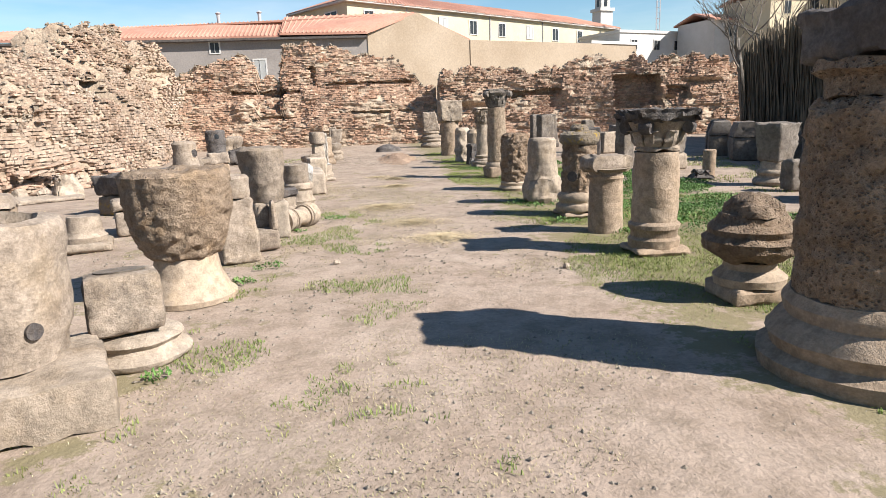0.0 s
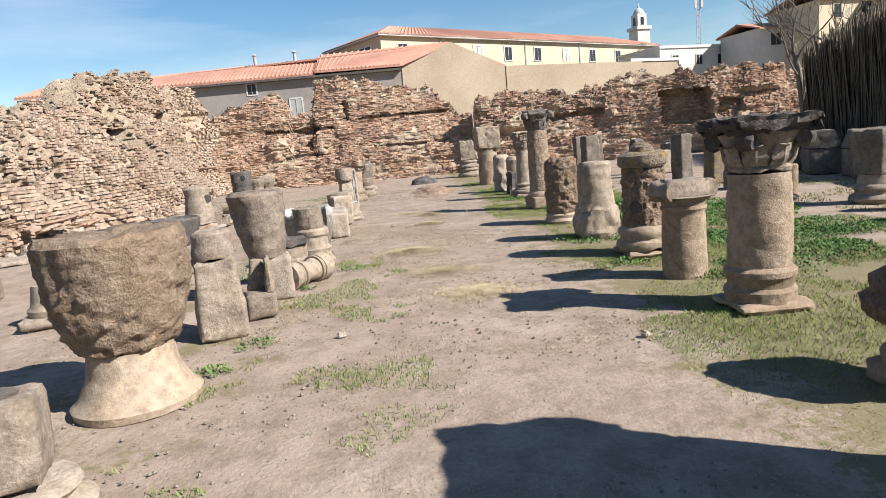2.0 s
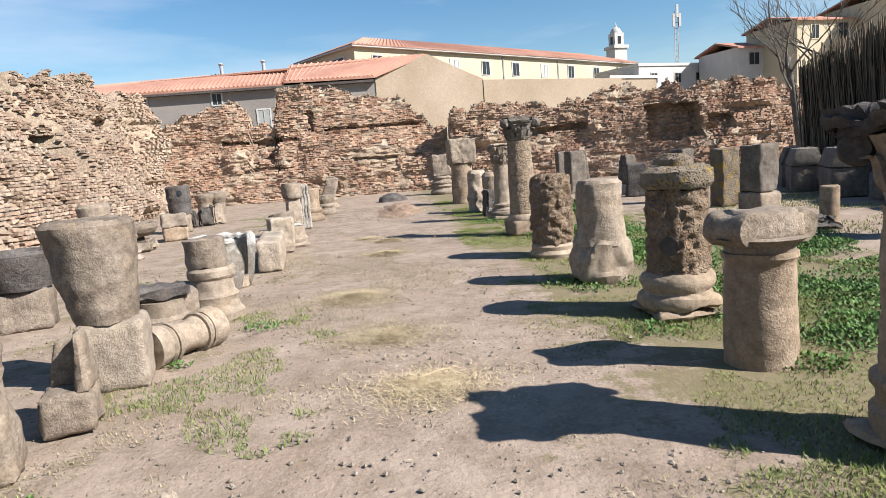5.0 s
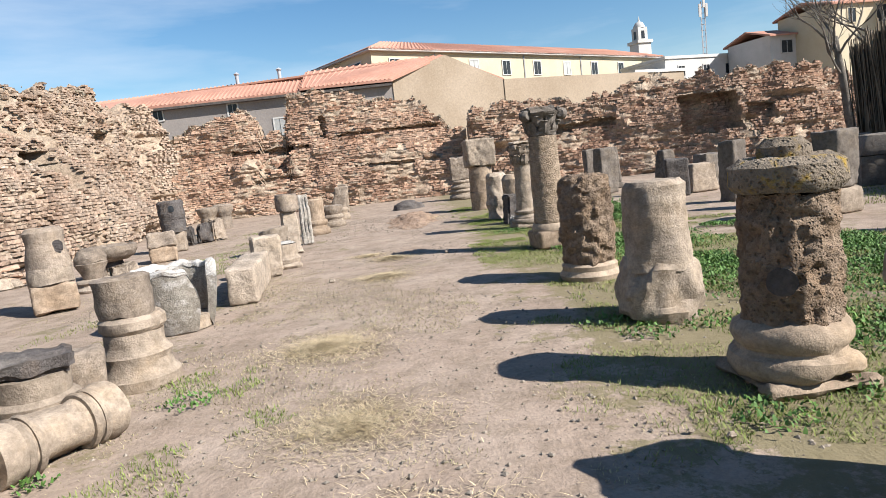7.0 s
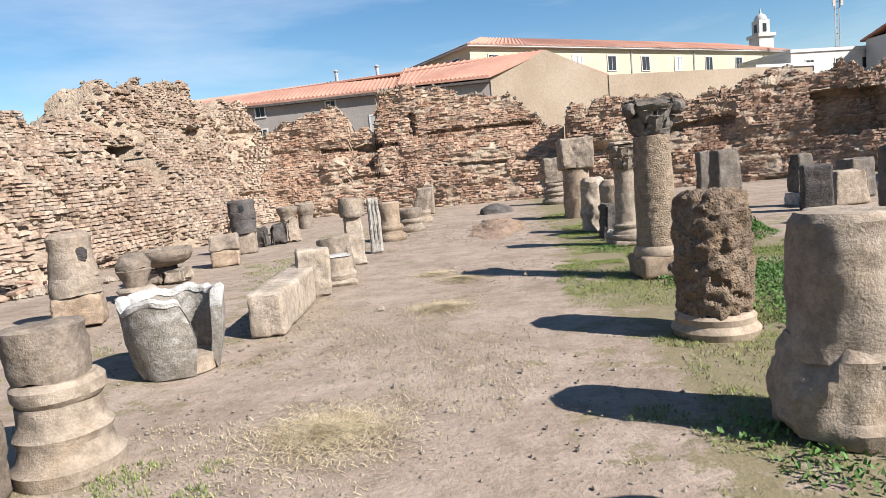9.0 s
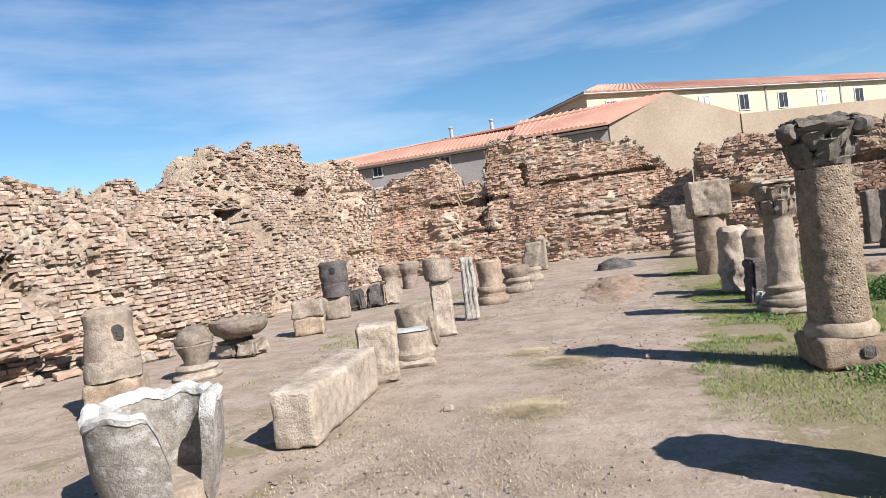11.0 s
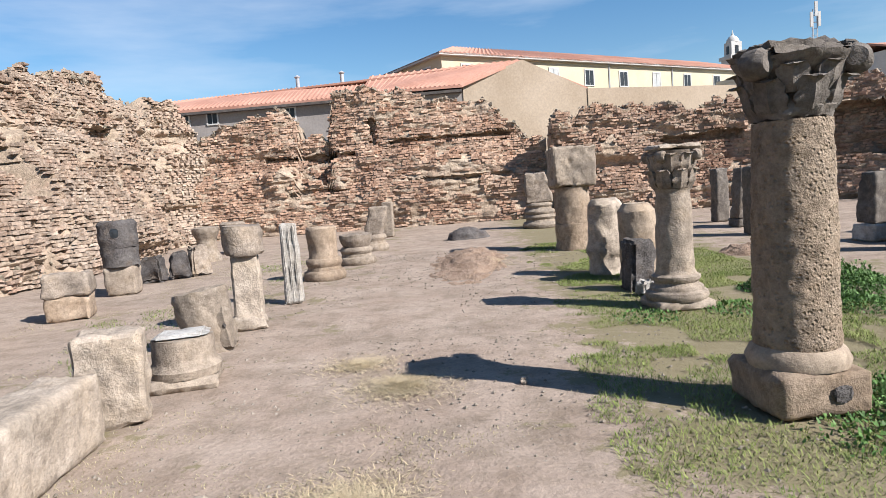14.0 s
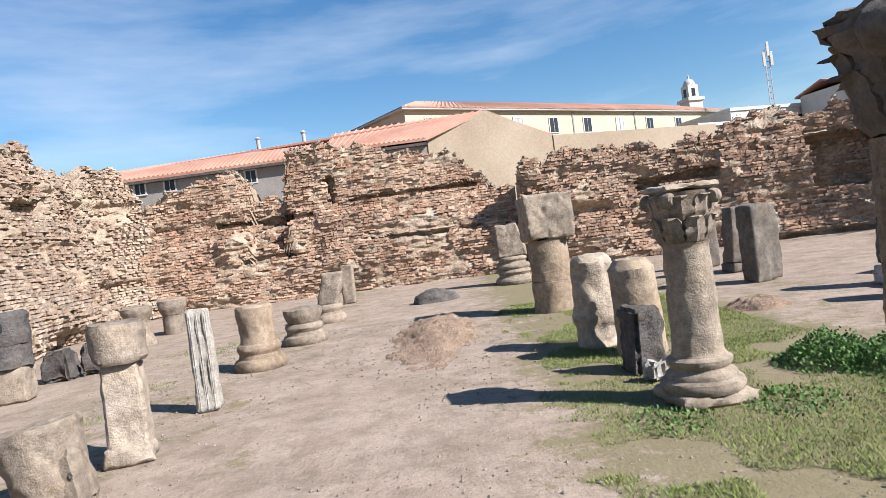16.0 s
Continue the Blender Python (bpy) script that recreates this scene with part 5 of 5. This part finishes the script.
def grey_building():
    t = thing("grey_building", 0, 0, "long grey rendered house with red tiled gable roof", "building")
    part("wall", prism([(-34, 59.6), (-0.4, 59.4), (9.7, 63.7), (10, 69), (-34, 69)], 0, 8.6), GREYWALL, t, smooth=False)
    tiled_roof(t, (-34.4, 59.0, 8.95), (-8.2, 59.0, 8.85), (-8.2, 64.0, 10.85), (-34.4, 64.0, 10.25), 0.36)
    tiled_roof(t, (-8.2, 58.9, 9.05), (-0.5, 58.9, 9.0), (4.3, 61.5, 10.95), (-8.2, 64.0, 11.15), 0.36)
    part("rear_roof", slab([(4.3, 61.5, 10.9), (9.8, 63.8, 8.7), (9.8, 69.4, 8.7), (-34, 69.4, 8.7), (-34, 64, 10.1)], 0.15), TILE, t, smooth=False)
    # eave strip coloured dark to carry the shade beneath the tiles
    part("eave", slab([(-34.2, 59.05, 8.72), (-0.5, 58.95, 8.72), (-0.5, 59.5, 8.72), (-34.2, 59.7, 8.72)], 0.2), BASALT_AND_SHADE, t, smooth=False)
    bm = bmesh.new()
    near = [(-0.42, 59.33, 0), (9.7, 63.68, 0), (9.7, 63.68, 8.6), (4.38, 61.39, 10.95), (-0.42, 59.33, 9.0)]
    fr = [bm.verts.new(p) for p in near]
    bk = [bm.verts.new((p[0] - 0.15, p[1] + 0.35, p[2])) for p in near]
    bm.faces.new(fr), bm.faces.new(bk[::-1])
    for i in range(5):
        bm.faces.new((fr[i], fr[(i + 1) % 5], bk[(i + 1) % 5], bk[i]))
    bmesh.ops.recalc_face_normals(bm, faces=bm.faces)
    part("gable", bm, BROWNWALL, t, "patched brown gable wall", smooth=False)
    for x, z in ((-20.2, 8.2), (-22.5, 8.2), (-14.0, 8.0), (-4.0, 8.4), (-20.2, 6.2)):
        window(t, x, 59.48, z, 0.75, 0.9, 0)
    window(t, -10.2, 59.45, 5.9, 1.0, 1.9, 0, True)
    for x, y in ((-10.4, 63.2), (-14.2, 63.4)):
        ch = part("chimney", lathe([(0.16, 9.4), (0.16, 11.4)], 14, 0, 1, step=3), METAL, t, "thin metal chimney pipe")
        ch.location = (x, y, 0)
        part("cowl", lathe([(0.2, 11.4), (0.26, 11.5), (0.05, 11.65)], 14, 0, 1, step=1), METAL, ch)
    w = thing("boundary_wall", 0, 0, "long brown rendered boundary wall", "wall")
    part("body", prism([(9.75, 63.6), (26, 70.6), (25.8, 71.0), (9.6, 64.05)], 0, 8.6), BROWNWALL, w, smooth=False)


def tower():
    t = thing("tower", 57.2, 153.5, "slim white minaret with small dome and railing", "tower", rz=15)
    part("shaft", boxbm(3.4, 3.4, 24.0), WHITEW, t, smooth=False)
    part("gallery", boxbm(4.1, 4.1, 0.7, 24.0), WHITEW, t, smooth=False)
    part("lantern", boxbm(2.5, 2.5, 2.9, 24.7), WHITEW, t, smooth=False)
    for a in range(4):
        w = part("opening", boxbm(0.8, 0.1, 1.7, 25.1, y0=-1.28), GLASS_AND_SHADE, t, smooth=False)
        w.matrix_local = Matrix.Rotation(a * math.pi / 2, 4, "Z")
    part("dome", lathe([(1.35, 27.5), (1.3, 28.0), (0.9, 28.7), (0.25, 29.1), (0.05, 30.2)], 20, 0, 1, step=2), WHITEW, t)


def town_right():
    def house(x, y, w, d, h, mat, label, rz=20, wins=(), flat=True, name="house"):
        t = thing(name, x, y, label, "building", rz=rz)
        part("wall", boxbm(w, d, h), mat, t, smooth=False)
        if flat:
            part("parapet", boxbm(w + 0.3, d + 0.3, 0.35, h), WHITEW, t, smooth=False)
        else:
            part("roof", slab([(-w / 2 - 0.4, -d / 2 - 0.4, h), (w / 2 + 0.4, -d / 2 - 0.4, h), (w / 2 + 0.4, 0, h + 1.1), (-w / 2 - 0.4, 0, h + 1.1)], 0.2), TILE, t, smooth=False)
            part("rear_roof", slab([(-w / 2 - 0.4, 0, h + 1.1), (w / 2 + 0.4, 0, h + 1.1), (w / 2 + 0.4, d / 2 + 0.4, h), (-w / 2 - 0.4, d / 2 + 0.4, h)], 0.2), TILE, t, smooth=False)
        for wx, wz, ww, wh in wins:
            window(t, wx, -d / 2 - 0.02, wz, ww, wh, 0, frame_mat=mat)
        return t
    house(39, 88, 17, 8, 11.0, WHITEW, "low flat-roofed white building", 20, [(-6, 9.5, 1, 1.2), (-2, 9.5, 1, 1.2), (2, 9.5, 1.6, 1.2), (6, 9.5, 1, 1.2)])
    house(47, 82, 9, 7, 12.0, WHITEW, "white house with dark eaves and balcony", 12, [(-2.2, 10.6, 1.5, 1.4), (1.6, 10.6, 1.1, 1.3)], False)
    house(52, 78, 10, 8, 14.0, CREAM, "yellow rendered house with red roof", 10, [(-2.5, 12.6, 1.0, 1.5), (1.5, 12.6, 1.4, 1.8)], False)
    house(62, 76, 12, 9, 15.5, CREAM, "yellow rendered apartment block", 8, [(-3, 14, 1.4, 1.8), (2, 14, 1.4, 1.8)], False)
    house(30, 82, 8, 5, 9.4, BROWNWALL, "low outbuilding with pink wall", 25)
    t = thing("antenna_mast", 41.5, 90, "thin lattice mast with antenna panels", "antenna")
    for dx, dy in ((-0.25, -0.2), (0.25, -0.2), (0, 0.25)):
        part("leg", boxbm(0.1, 0.1, 8.0, 11.0, dx, dy), METAL, t, smooth=False)
    for k in range(10):
        part("rung", boxbm(0.6, 0.08, 0.08, 11.5 + k * 0.75), METAL, t, smooth=False)
    for dx, dz in ((-0.45, 17.0), (0.45, 17.0), (0.1, 18.2)):
        part("panel", boxbm(0.3, 0.2, 1.7, dz, dx, -0.3), WHITEW, t, smooth=False)


cream_building()
grey_building()
tower()
town_right()


# ---- reed fence and bare tree at the field's edge ----
def tube(bm, pts, r0, r1, seg=7):
    rings = []
    for i, p in enumerate(pts):
        p = Vector(p)
        d = (Vector(pts[min(i + 1, len(pts) - 1)]) - Vector(pts[max(i - 1, 0)])).normalized()
        a = d.orthogonal().normalized()
        b = d.cross(a)
        r = r0 + (r1 - r0) * i / max(1, len(pts) - 1)
        rings.append([bm.verts.new(p + (a * math.cos(2 * math.pi * k / seg) + b * math.sin(2 * math.pi * k / seg)) * r) for k in range(seg)])
    for q, w in zip(rings, rings[1:]):
        for k in range(seg):
            bm.faces.new((q[k], q[(k + 1) % seg], w[(k + 1) % seg], w[k]))
    bm.faces.new(rings[0][::-1])
    bm.faces.new(rings[-1])


def bare_tree(x, y, h, lean, seed):
    rng = random.Random(seed)
    t = thing("bare_tree", x, y, "slim leafless tree with pale bark and thin branches", "tree")
    bm = bmesh.new()
    trunk = [(lean[0] * k / 6 + rng.uniform(-0.04, 0.04), lean[1] * k / 6, h * 0.62 * k / 6) for k in range(7)]
    tube(bm, trunk, 0.2, 0.11, 10)
    part("trunk", bm, BARK, t)
    crown = bmesh.new()
    def grow(p, d, length, r, depth):
        pts = [p]
        for _ in range(4):
            d = (d + Vector((rng.uniform(-0.25, 0.25), rng.uniform(-0.25, 0.25), rng.uniform(-0.05, 0.15)))).normalized()
            pts.append(pts[-1] + d * length / 4)
        tube(crown, pts, r, r * 0.5, 5)
        if depth:
            for _ in range(3):
                q = pts[rng.randint(2, 4)]
                grow(q, (d + Vector((rng.uniform(-1, 1), rng.uniform(-1, 1), rng.uniform(-0.2, 0.7)))).normalized(), length * 0.62, r * 0.5, depth - 1)
    for k in range(6):
        b = Vector(trunk[rng.randint(4, 6)])
        grow(b, Vector((rng.uniform(-1, 1), rng.uniform(-1, 1), rng.uniform(0.4, 1.2))).normalized(), h * 0.3, 0.055, 3)
    part("crown", crown, BARK, t, "bare tangled twigs")


def reed_fence():
    t = thing("reed_fence", 0, 0, "tall dark screen of dry reeds and brushwood", "fence")
    rng = np.random.RandomState(5)
    line = np.array([(16.8, 27.2), (15.0, 22), (13.6, 15), (12.6, 8), (12.0, 1), (11.5, -5)], float)
    cum = np.concatenate([[0], np.cumsum(np.hypot(*np.diff(line, axis=0).T))])
    n = 5200
    s = rng.uniform(0, cum[-1], n)
    x, y = np.interp(s, cum, line[:, 0]), np.interp(s, cum, line[:, 1])
    h = 3.9 + 0.5 * vnoise(s * 0.6, s * 0, 3) + rng.normal(0, 0.22, n)
    x, y = x + rng.normal(0, 0.1, n), y + rng.normal(0, 0.05, n)
    lx, ly = rng.normal(0, 0.22, n), rng.normal(0, 0.22, n)
    r = rng.uniform(0.012, 0.03, n)
    verts = np.zeros((n, 6, 3))
    for k in range(3):
        a = k * 2.094
        verts[:, k] = np.stack([x + r * 1.5 * np.cos(a), y + r * 1.5 * np.sin(a), np.zeros(n)], -1)
        verts[:, k + 3] = np.stack([x + lx + r * np.cos(a), y + ly + r * np.sin(a), h], -1)
    quad = np.array([(0, 1, 4, 3), (1, 2, 5, 4), (2, 0, 3, 5)])
    faces = (quad[None] + 6 * np.arange(n)[:, None, None]).reshape(-1, 4)
    ob = new("reeds", mesh_of("reeds", verts.reshape(-1, 3), faces, REED))
    ob.parent = t
    ob["kind"] = "stuff"
    for a, b in zip(line, line[1:]):
        d = (b - a) / np.hypot(*(b - a))
        nn = np.array([-d[1], d[0]]) * 0.04
        part("backing", prism([tuple(a - nn), tuple(a + nn), tuple(b + nn), tuple(b - nn)][::-1], 0, 3.7), REED, t, smooth=False)


reed_fence()
bare_tree(17.9, 29.0, 7.5, (-0.7, 0, 0), 3)
bare_tree(18.9, 28.2, 7.0, (-0.2, 0.2, 0), 8)

ruin("wall_ruin_left", LEFT, 1.2, BRICKTAN, "eroded tan brick ruin wall with hollows and rubble crest", 11, parts_zone=(11.5, 17.5, 0.1, 0.9), cavity=0.5, relief=0.8, hill=16.6, jag=0.4, course=0.062, loose=0.05,
     slots=((23.3, 24.5, 1.9, 3.3, 3.0), (15.6, 16.1, 1.4, 2.3, 0.5), (20.5, 21.6, 2.6, 3.0, 0.35), (28.2, 29.4, 3.6, 4.2, 0.4), (12.0, 13.2, 0.9, 1.2, 0.35)))
ruin("wall_ruin_far", FAR, 1.0, BRICKRED, "ruined reddish brick wall with stepped ledges and broken crest", 23, cavity=0.16, ledge=0.5, course=0.07, bedding=0.5, joint=0.0, axis=0, relief=0.35,
     slots=((-8.4, -4.6, 2.85, 3.15, 0.4), (-3.2, 1.6, 3.25, 3.5, 0.35), (-4.0, -3.7, 3.3, 4.5, 0.4), (-7.2, -5.0, 1.55, 1.72, 0.2), (-2.5, 1.5, 1.75, 1.9, 0.2)))
ruin("wall_ruin_right", RIGHT, 1.3, BRICKRED, "ruined red brick wall with deep hollows", 37, cavity=0.4, course=0.07, bedding=0.6, joint=0.01, axis=0, relief=0.6, jag=0.5,
     slots=((12.2, 14.6, 1.5, 3.3, 0.9), (6.8, 9.5, 2.3, 2.7, 0.5), (14.8, 16.2, 1.9, 2.6, 0.6)))


# ---- vegetation and litter ----
def blades(name, pts, hmin, hmax, width, mat, label, category, seed, flat=0.4, least=0.1):
    """Loose blades standing or lying at the points."""
    rng = np.random.RandomState(seed + 1000)
    p = np.array(pts)
    n = len(p)
    a = rng.uniform(0, 2 * math.pi, n)
    h = rng.uniform(hmin, hmax, n)
    dx, dy = np.cos(a), np.sin(a)
    lean = rng.uniform(least, 1.0, n) * flat
    w = width * rng.uniform(0.6, 1.3, n)
    base = p
    mid = base + np.stack([dx * h * lean * 0.5, dy * h * lean * 0.5, h * 0.62 * np.sqrt(np.maximum(0.02, 1 - np.minimum(lean, 0.98) ** 2))], -1)
    tip = base + np.stack([dx * h * lean, dy * h * lean, h * np.sqrt(np.maximum(0.02, 1 - np.minimum(lean, 0.98) ** 2))], -1)
    side = np.stack([-dy * w / 2, dx * w / 2, 0 * w], -1)
    verts = np.stack([base - side, base + side, mid + side * 0.8, mid - side * 0.8, tip], 1)
    k = 5 * np.arange(n)
    faces = [(i, i + 1, i + 2, i + 3) for i in k] + [(i + 3, i + 2, i + 4) for i in k]
    return tagged(new(name, mesh_of(name, verts.reshape(-1, 3), faces, mat)), label, category, kind="stuff")


def scatter(n, x0, x1, y0, y1, seed, thresh, scale=0.9, z=0.0):
    rng = np.random.RandomState(seed)
    x, y = rng.uniform(x0, x1, n), rng.uniform(y0, y1, n)
    m = vnoise(x * scale, y * scale, seed) * 0.65 + vnoise(x * scale * 3.3, y * scale * 3.3, seed + 1) * 0.35
    m = m - 0.3 * np.exp(-(x - x0) / 0.45) - 0.2 * np.exp(-(x1 - x) / 0.45)
    k = m > thresh
    return np.stack([x[k], y[k], np.full(k.sum(), z)], -1)


blades("short_grass", np.concatenate([scatter(260000, 0.7, 5.4, 0.3, 15, 3, 0.44, 1.3), scatter(170000, 0.9, 4.0, 14.5, 24, 3, 0.43, 1.3), scatter(9000, 0.3, 1.4, 0, 12, 4, 0.58)]), 0.02, 0.05, 0.005, GRASS, "short green grass growing between the columns", "grass", 1, 0.995, 0.6)
blades("grass_tufts", np.concatenate([scatter(120000, 0.9, 4.6, 1.0, 24, 23, 0.56, 1.4), scatter(60000, -3.6, -0.6, -0.3, 9, 24, 0.6, 1.9), scatter(24000, -5.2, -2.9, 9, 24, 25, 0.58, 1.2)]), 0.02, 0.05, 0.006, TUFT, "uneven tufts of fresh green grass beside the path", "grass", 4, 0.98, 0.3)
blades("thin_grass", np.concatenate([scatter(110000, -3.2, 1.4, -0.5, 14, 5, 0.55), scatter(50000, -8, -2.6, 6, 28, 6, 0.52)]), 0.008, 0.026, 0.005, DRY, "thin dry grass on the trodden earth", "grass", 2, 0.98, 0.5)
blades("field_grass", scatter(26000, 5.2, 11, 3, 17, 7, 0.5), 0.02, 0.05, 0.01, GRASS, "short grass in the field", "grass", 3)


def weeds(name, spots, seed, label):
    """Low broad-leaved weeds: tufts of small leaves."""
    rng = np.random.RandomState(seed)
    pts = []
    for x, y, r, n, *tall in spots:
        a, d = rng.uniform(0, 6.283, n), r * np.sqrt(rng.uniform(0, 1, n)) * (0.75 + 0.5 * rng.rand(n))
        z = 0.02 + (tall[0] if tall else 0.14 * min(1, r)) * np.sqrt(rng.rand(n)) * np.maximum(0, 1 - (d / r) ** 2) * (0.7 + 0.6 * vnoise(a * 1.5, d * 5, seed))
        pts.append(np.stack([x + d * np.cos(a), y + d * np.sin(a), z], -1))
    return blades(name, np.concatenate(pts), 0.016, 0.04, 0.018, WEED, label, "weeds", seed, 1.0, 0.4)


rngw = random.Random(4)
spots = [(2.2, 7.1, 0.25, 260), (1.5, 7.0, 0.22, 200), (2.0, 5.95, 0.2, 240), (1.5, 8.6, 0.22, 200), (1.3, 9.0, 0.18, 120), (1.95, 8.7, 0.25, 200), (3.45, 17.0, 0.42, 4200, 0.24), (3.9, 16.6, 0.5, 5200, 0.28), (3.6, 15.9, 0.35, 1200, 0.12), (2.6, 16.1, 0.35, 500), (1.7, 16.0, 0.3, 300), (2.5, 13.3, 0.3, 400), (2.0, 13.0, 0.3, 300), (-2.2, 7.3, 0.1, 60), (-1.75, 8.3, 0.18, 90), (-2.5, 4.6, 0.14, 90), (-2.3, 5.2, 0.16, 90), (-2.6, 2.3, 0.1, 60)]
for _ in range(70):
    spots.append((rngw.uniform(2.5, 5.2), rngw.uniform(6, 14), rngw.uniform(0.2, 0.7), rngw.randint(300, 900)))
weeds("broad_leaf_weeds", spots, 9, "patches of low broad-leaved green weeds")


def straw_heap(x, y, r, n, h, seed):
    rng = np.random.RandomState(seed)
    a, d = rng.uniform(0, 6.283, n), r * np.abs(rng.normal(0, 0.5, n))
    z = 0.5 * h * np.exp(-(d / r * 1.6) ** 2) * np.sqrt(rng.rand(n))
    pts = np.stack([x + d * np.cos(a) * 1.15, y + d * np.sin(a), z + 0.004], -1)
    return blades("straw_heap", pts, 0.025, 0.075, 0.004, STRAW, "loose heap of cut dry grass on the path", "straw", seed, 0.998, 0.95)


for k, (x, y, r, n, h) in enumerate(((-0.95, 9.28, 0.5, 4200, 0.1), (-0.62, 7.6, 0.55, 3000, 0.03), (-0.33, 6.3, 0.5, 3000, 0.05), (-0.58, 12.5, 0.42, 3000, 0.08), (-0.54, 14.25, 0.38, 2600, 0.07), (-0.95, 14.9, 0.35, 1200, 0.03), (0.1, 20.9, 0.7, 1500, 0.3))):
    straw_heap(x, y, r, 2 * n, h, 40 + k)


def pebbles(n, seed):
    rng = np.random.RandomState(seed)
    x, y = rng.uniform(-4.5, 2.6, n), rng.uniform(-0.5, 24, n)
    s = 0.004 + 0.016 * rng.rand(n) ** 4
    octa = np.array([(1, 0, 0), (0, 1, 0), (-1, 0, 0), (0, -1, 0), (0, 0, 0.7), (0, 0, -0.5)], float)
    v = octa[None] * s[:, None, None] * rng.uniform(0.6, 1.3, (n, 6, 1))
    v[:, :, 0] += x[:, None]
    v[:, :, 1] += y[:, None]
    v[:, :, 2] += 0.004
    tri = np.array([(0, 1, 4), (1, 2, 4), (2, 3, 4), (3, 0, 4), (1, 0, 5), (2, 1, 5), (3, 2, 5), (0, 3, 5)])
    faces = (tri[None] + 6 * np.arange(n)[:, None, None]).reshape(-1, 3)
    return tagged(new("pebbles", mesh_of("pebbles", v.reshape(-1, 3), faces, PEBBLE)), "small loose pebbles and clods on the path", "pebbles", kind="stuff")


pebbles(26000, 2)


def path_litter():
    rng = random.Random(31)
    for x, y in ((1.05, 6.95), (1.2, 6.85), (-0.35, 5.9), (0.2, 10.2), (-1.6, 5.2), (0.7, 4.4), (-1.3, 12.6), (0.35, 14.2)):
        d = rng.uniform(0.045, 0.075)
        r = thing("rock", x, y, "small pale loose stone on the earth path", "stone fragment", "loose stones on the path", rz=rng.uniform(0, 90))
        part("body", block(d * 1.3, d, d * 0.7, 0.01, rng.randint(400, 900), top=(0.7, 0.7), cut=0.015, bevel=0.012, scale=9), PALE, r)
    bm = bmesh.new()
    tube(bm, [(-0.1, -0.06, 0.012), (-0.03, -0.02, 0.016), (0.04, 0.03, 0.014), (0.11, 0.06, 0.012)], 0.008, 0.005, 6)
    part("twig", bm, STRAW, thing("twig", -0.28, 6.55, "short pale dry twig lying on the path", "twig"))


path_litter()
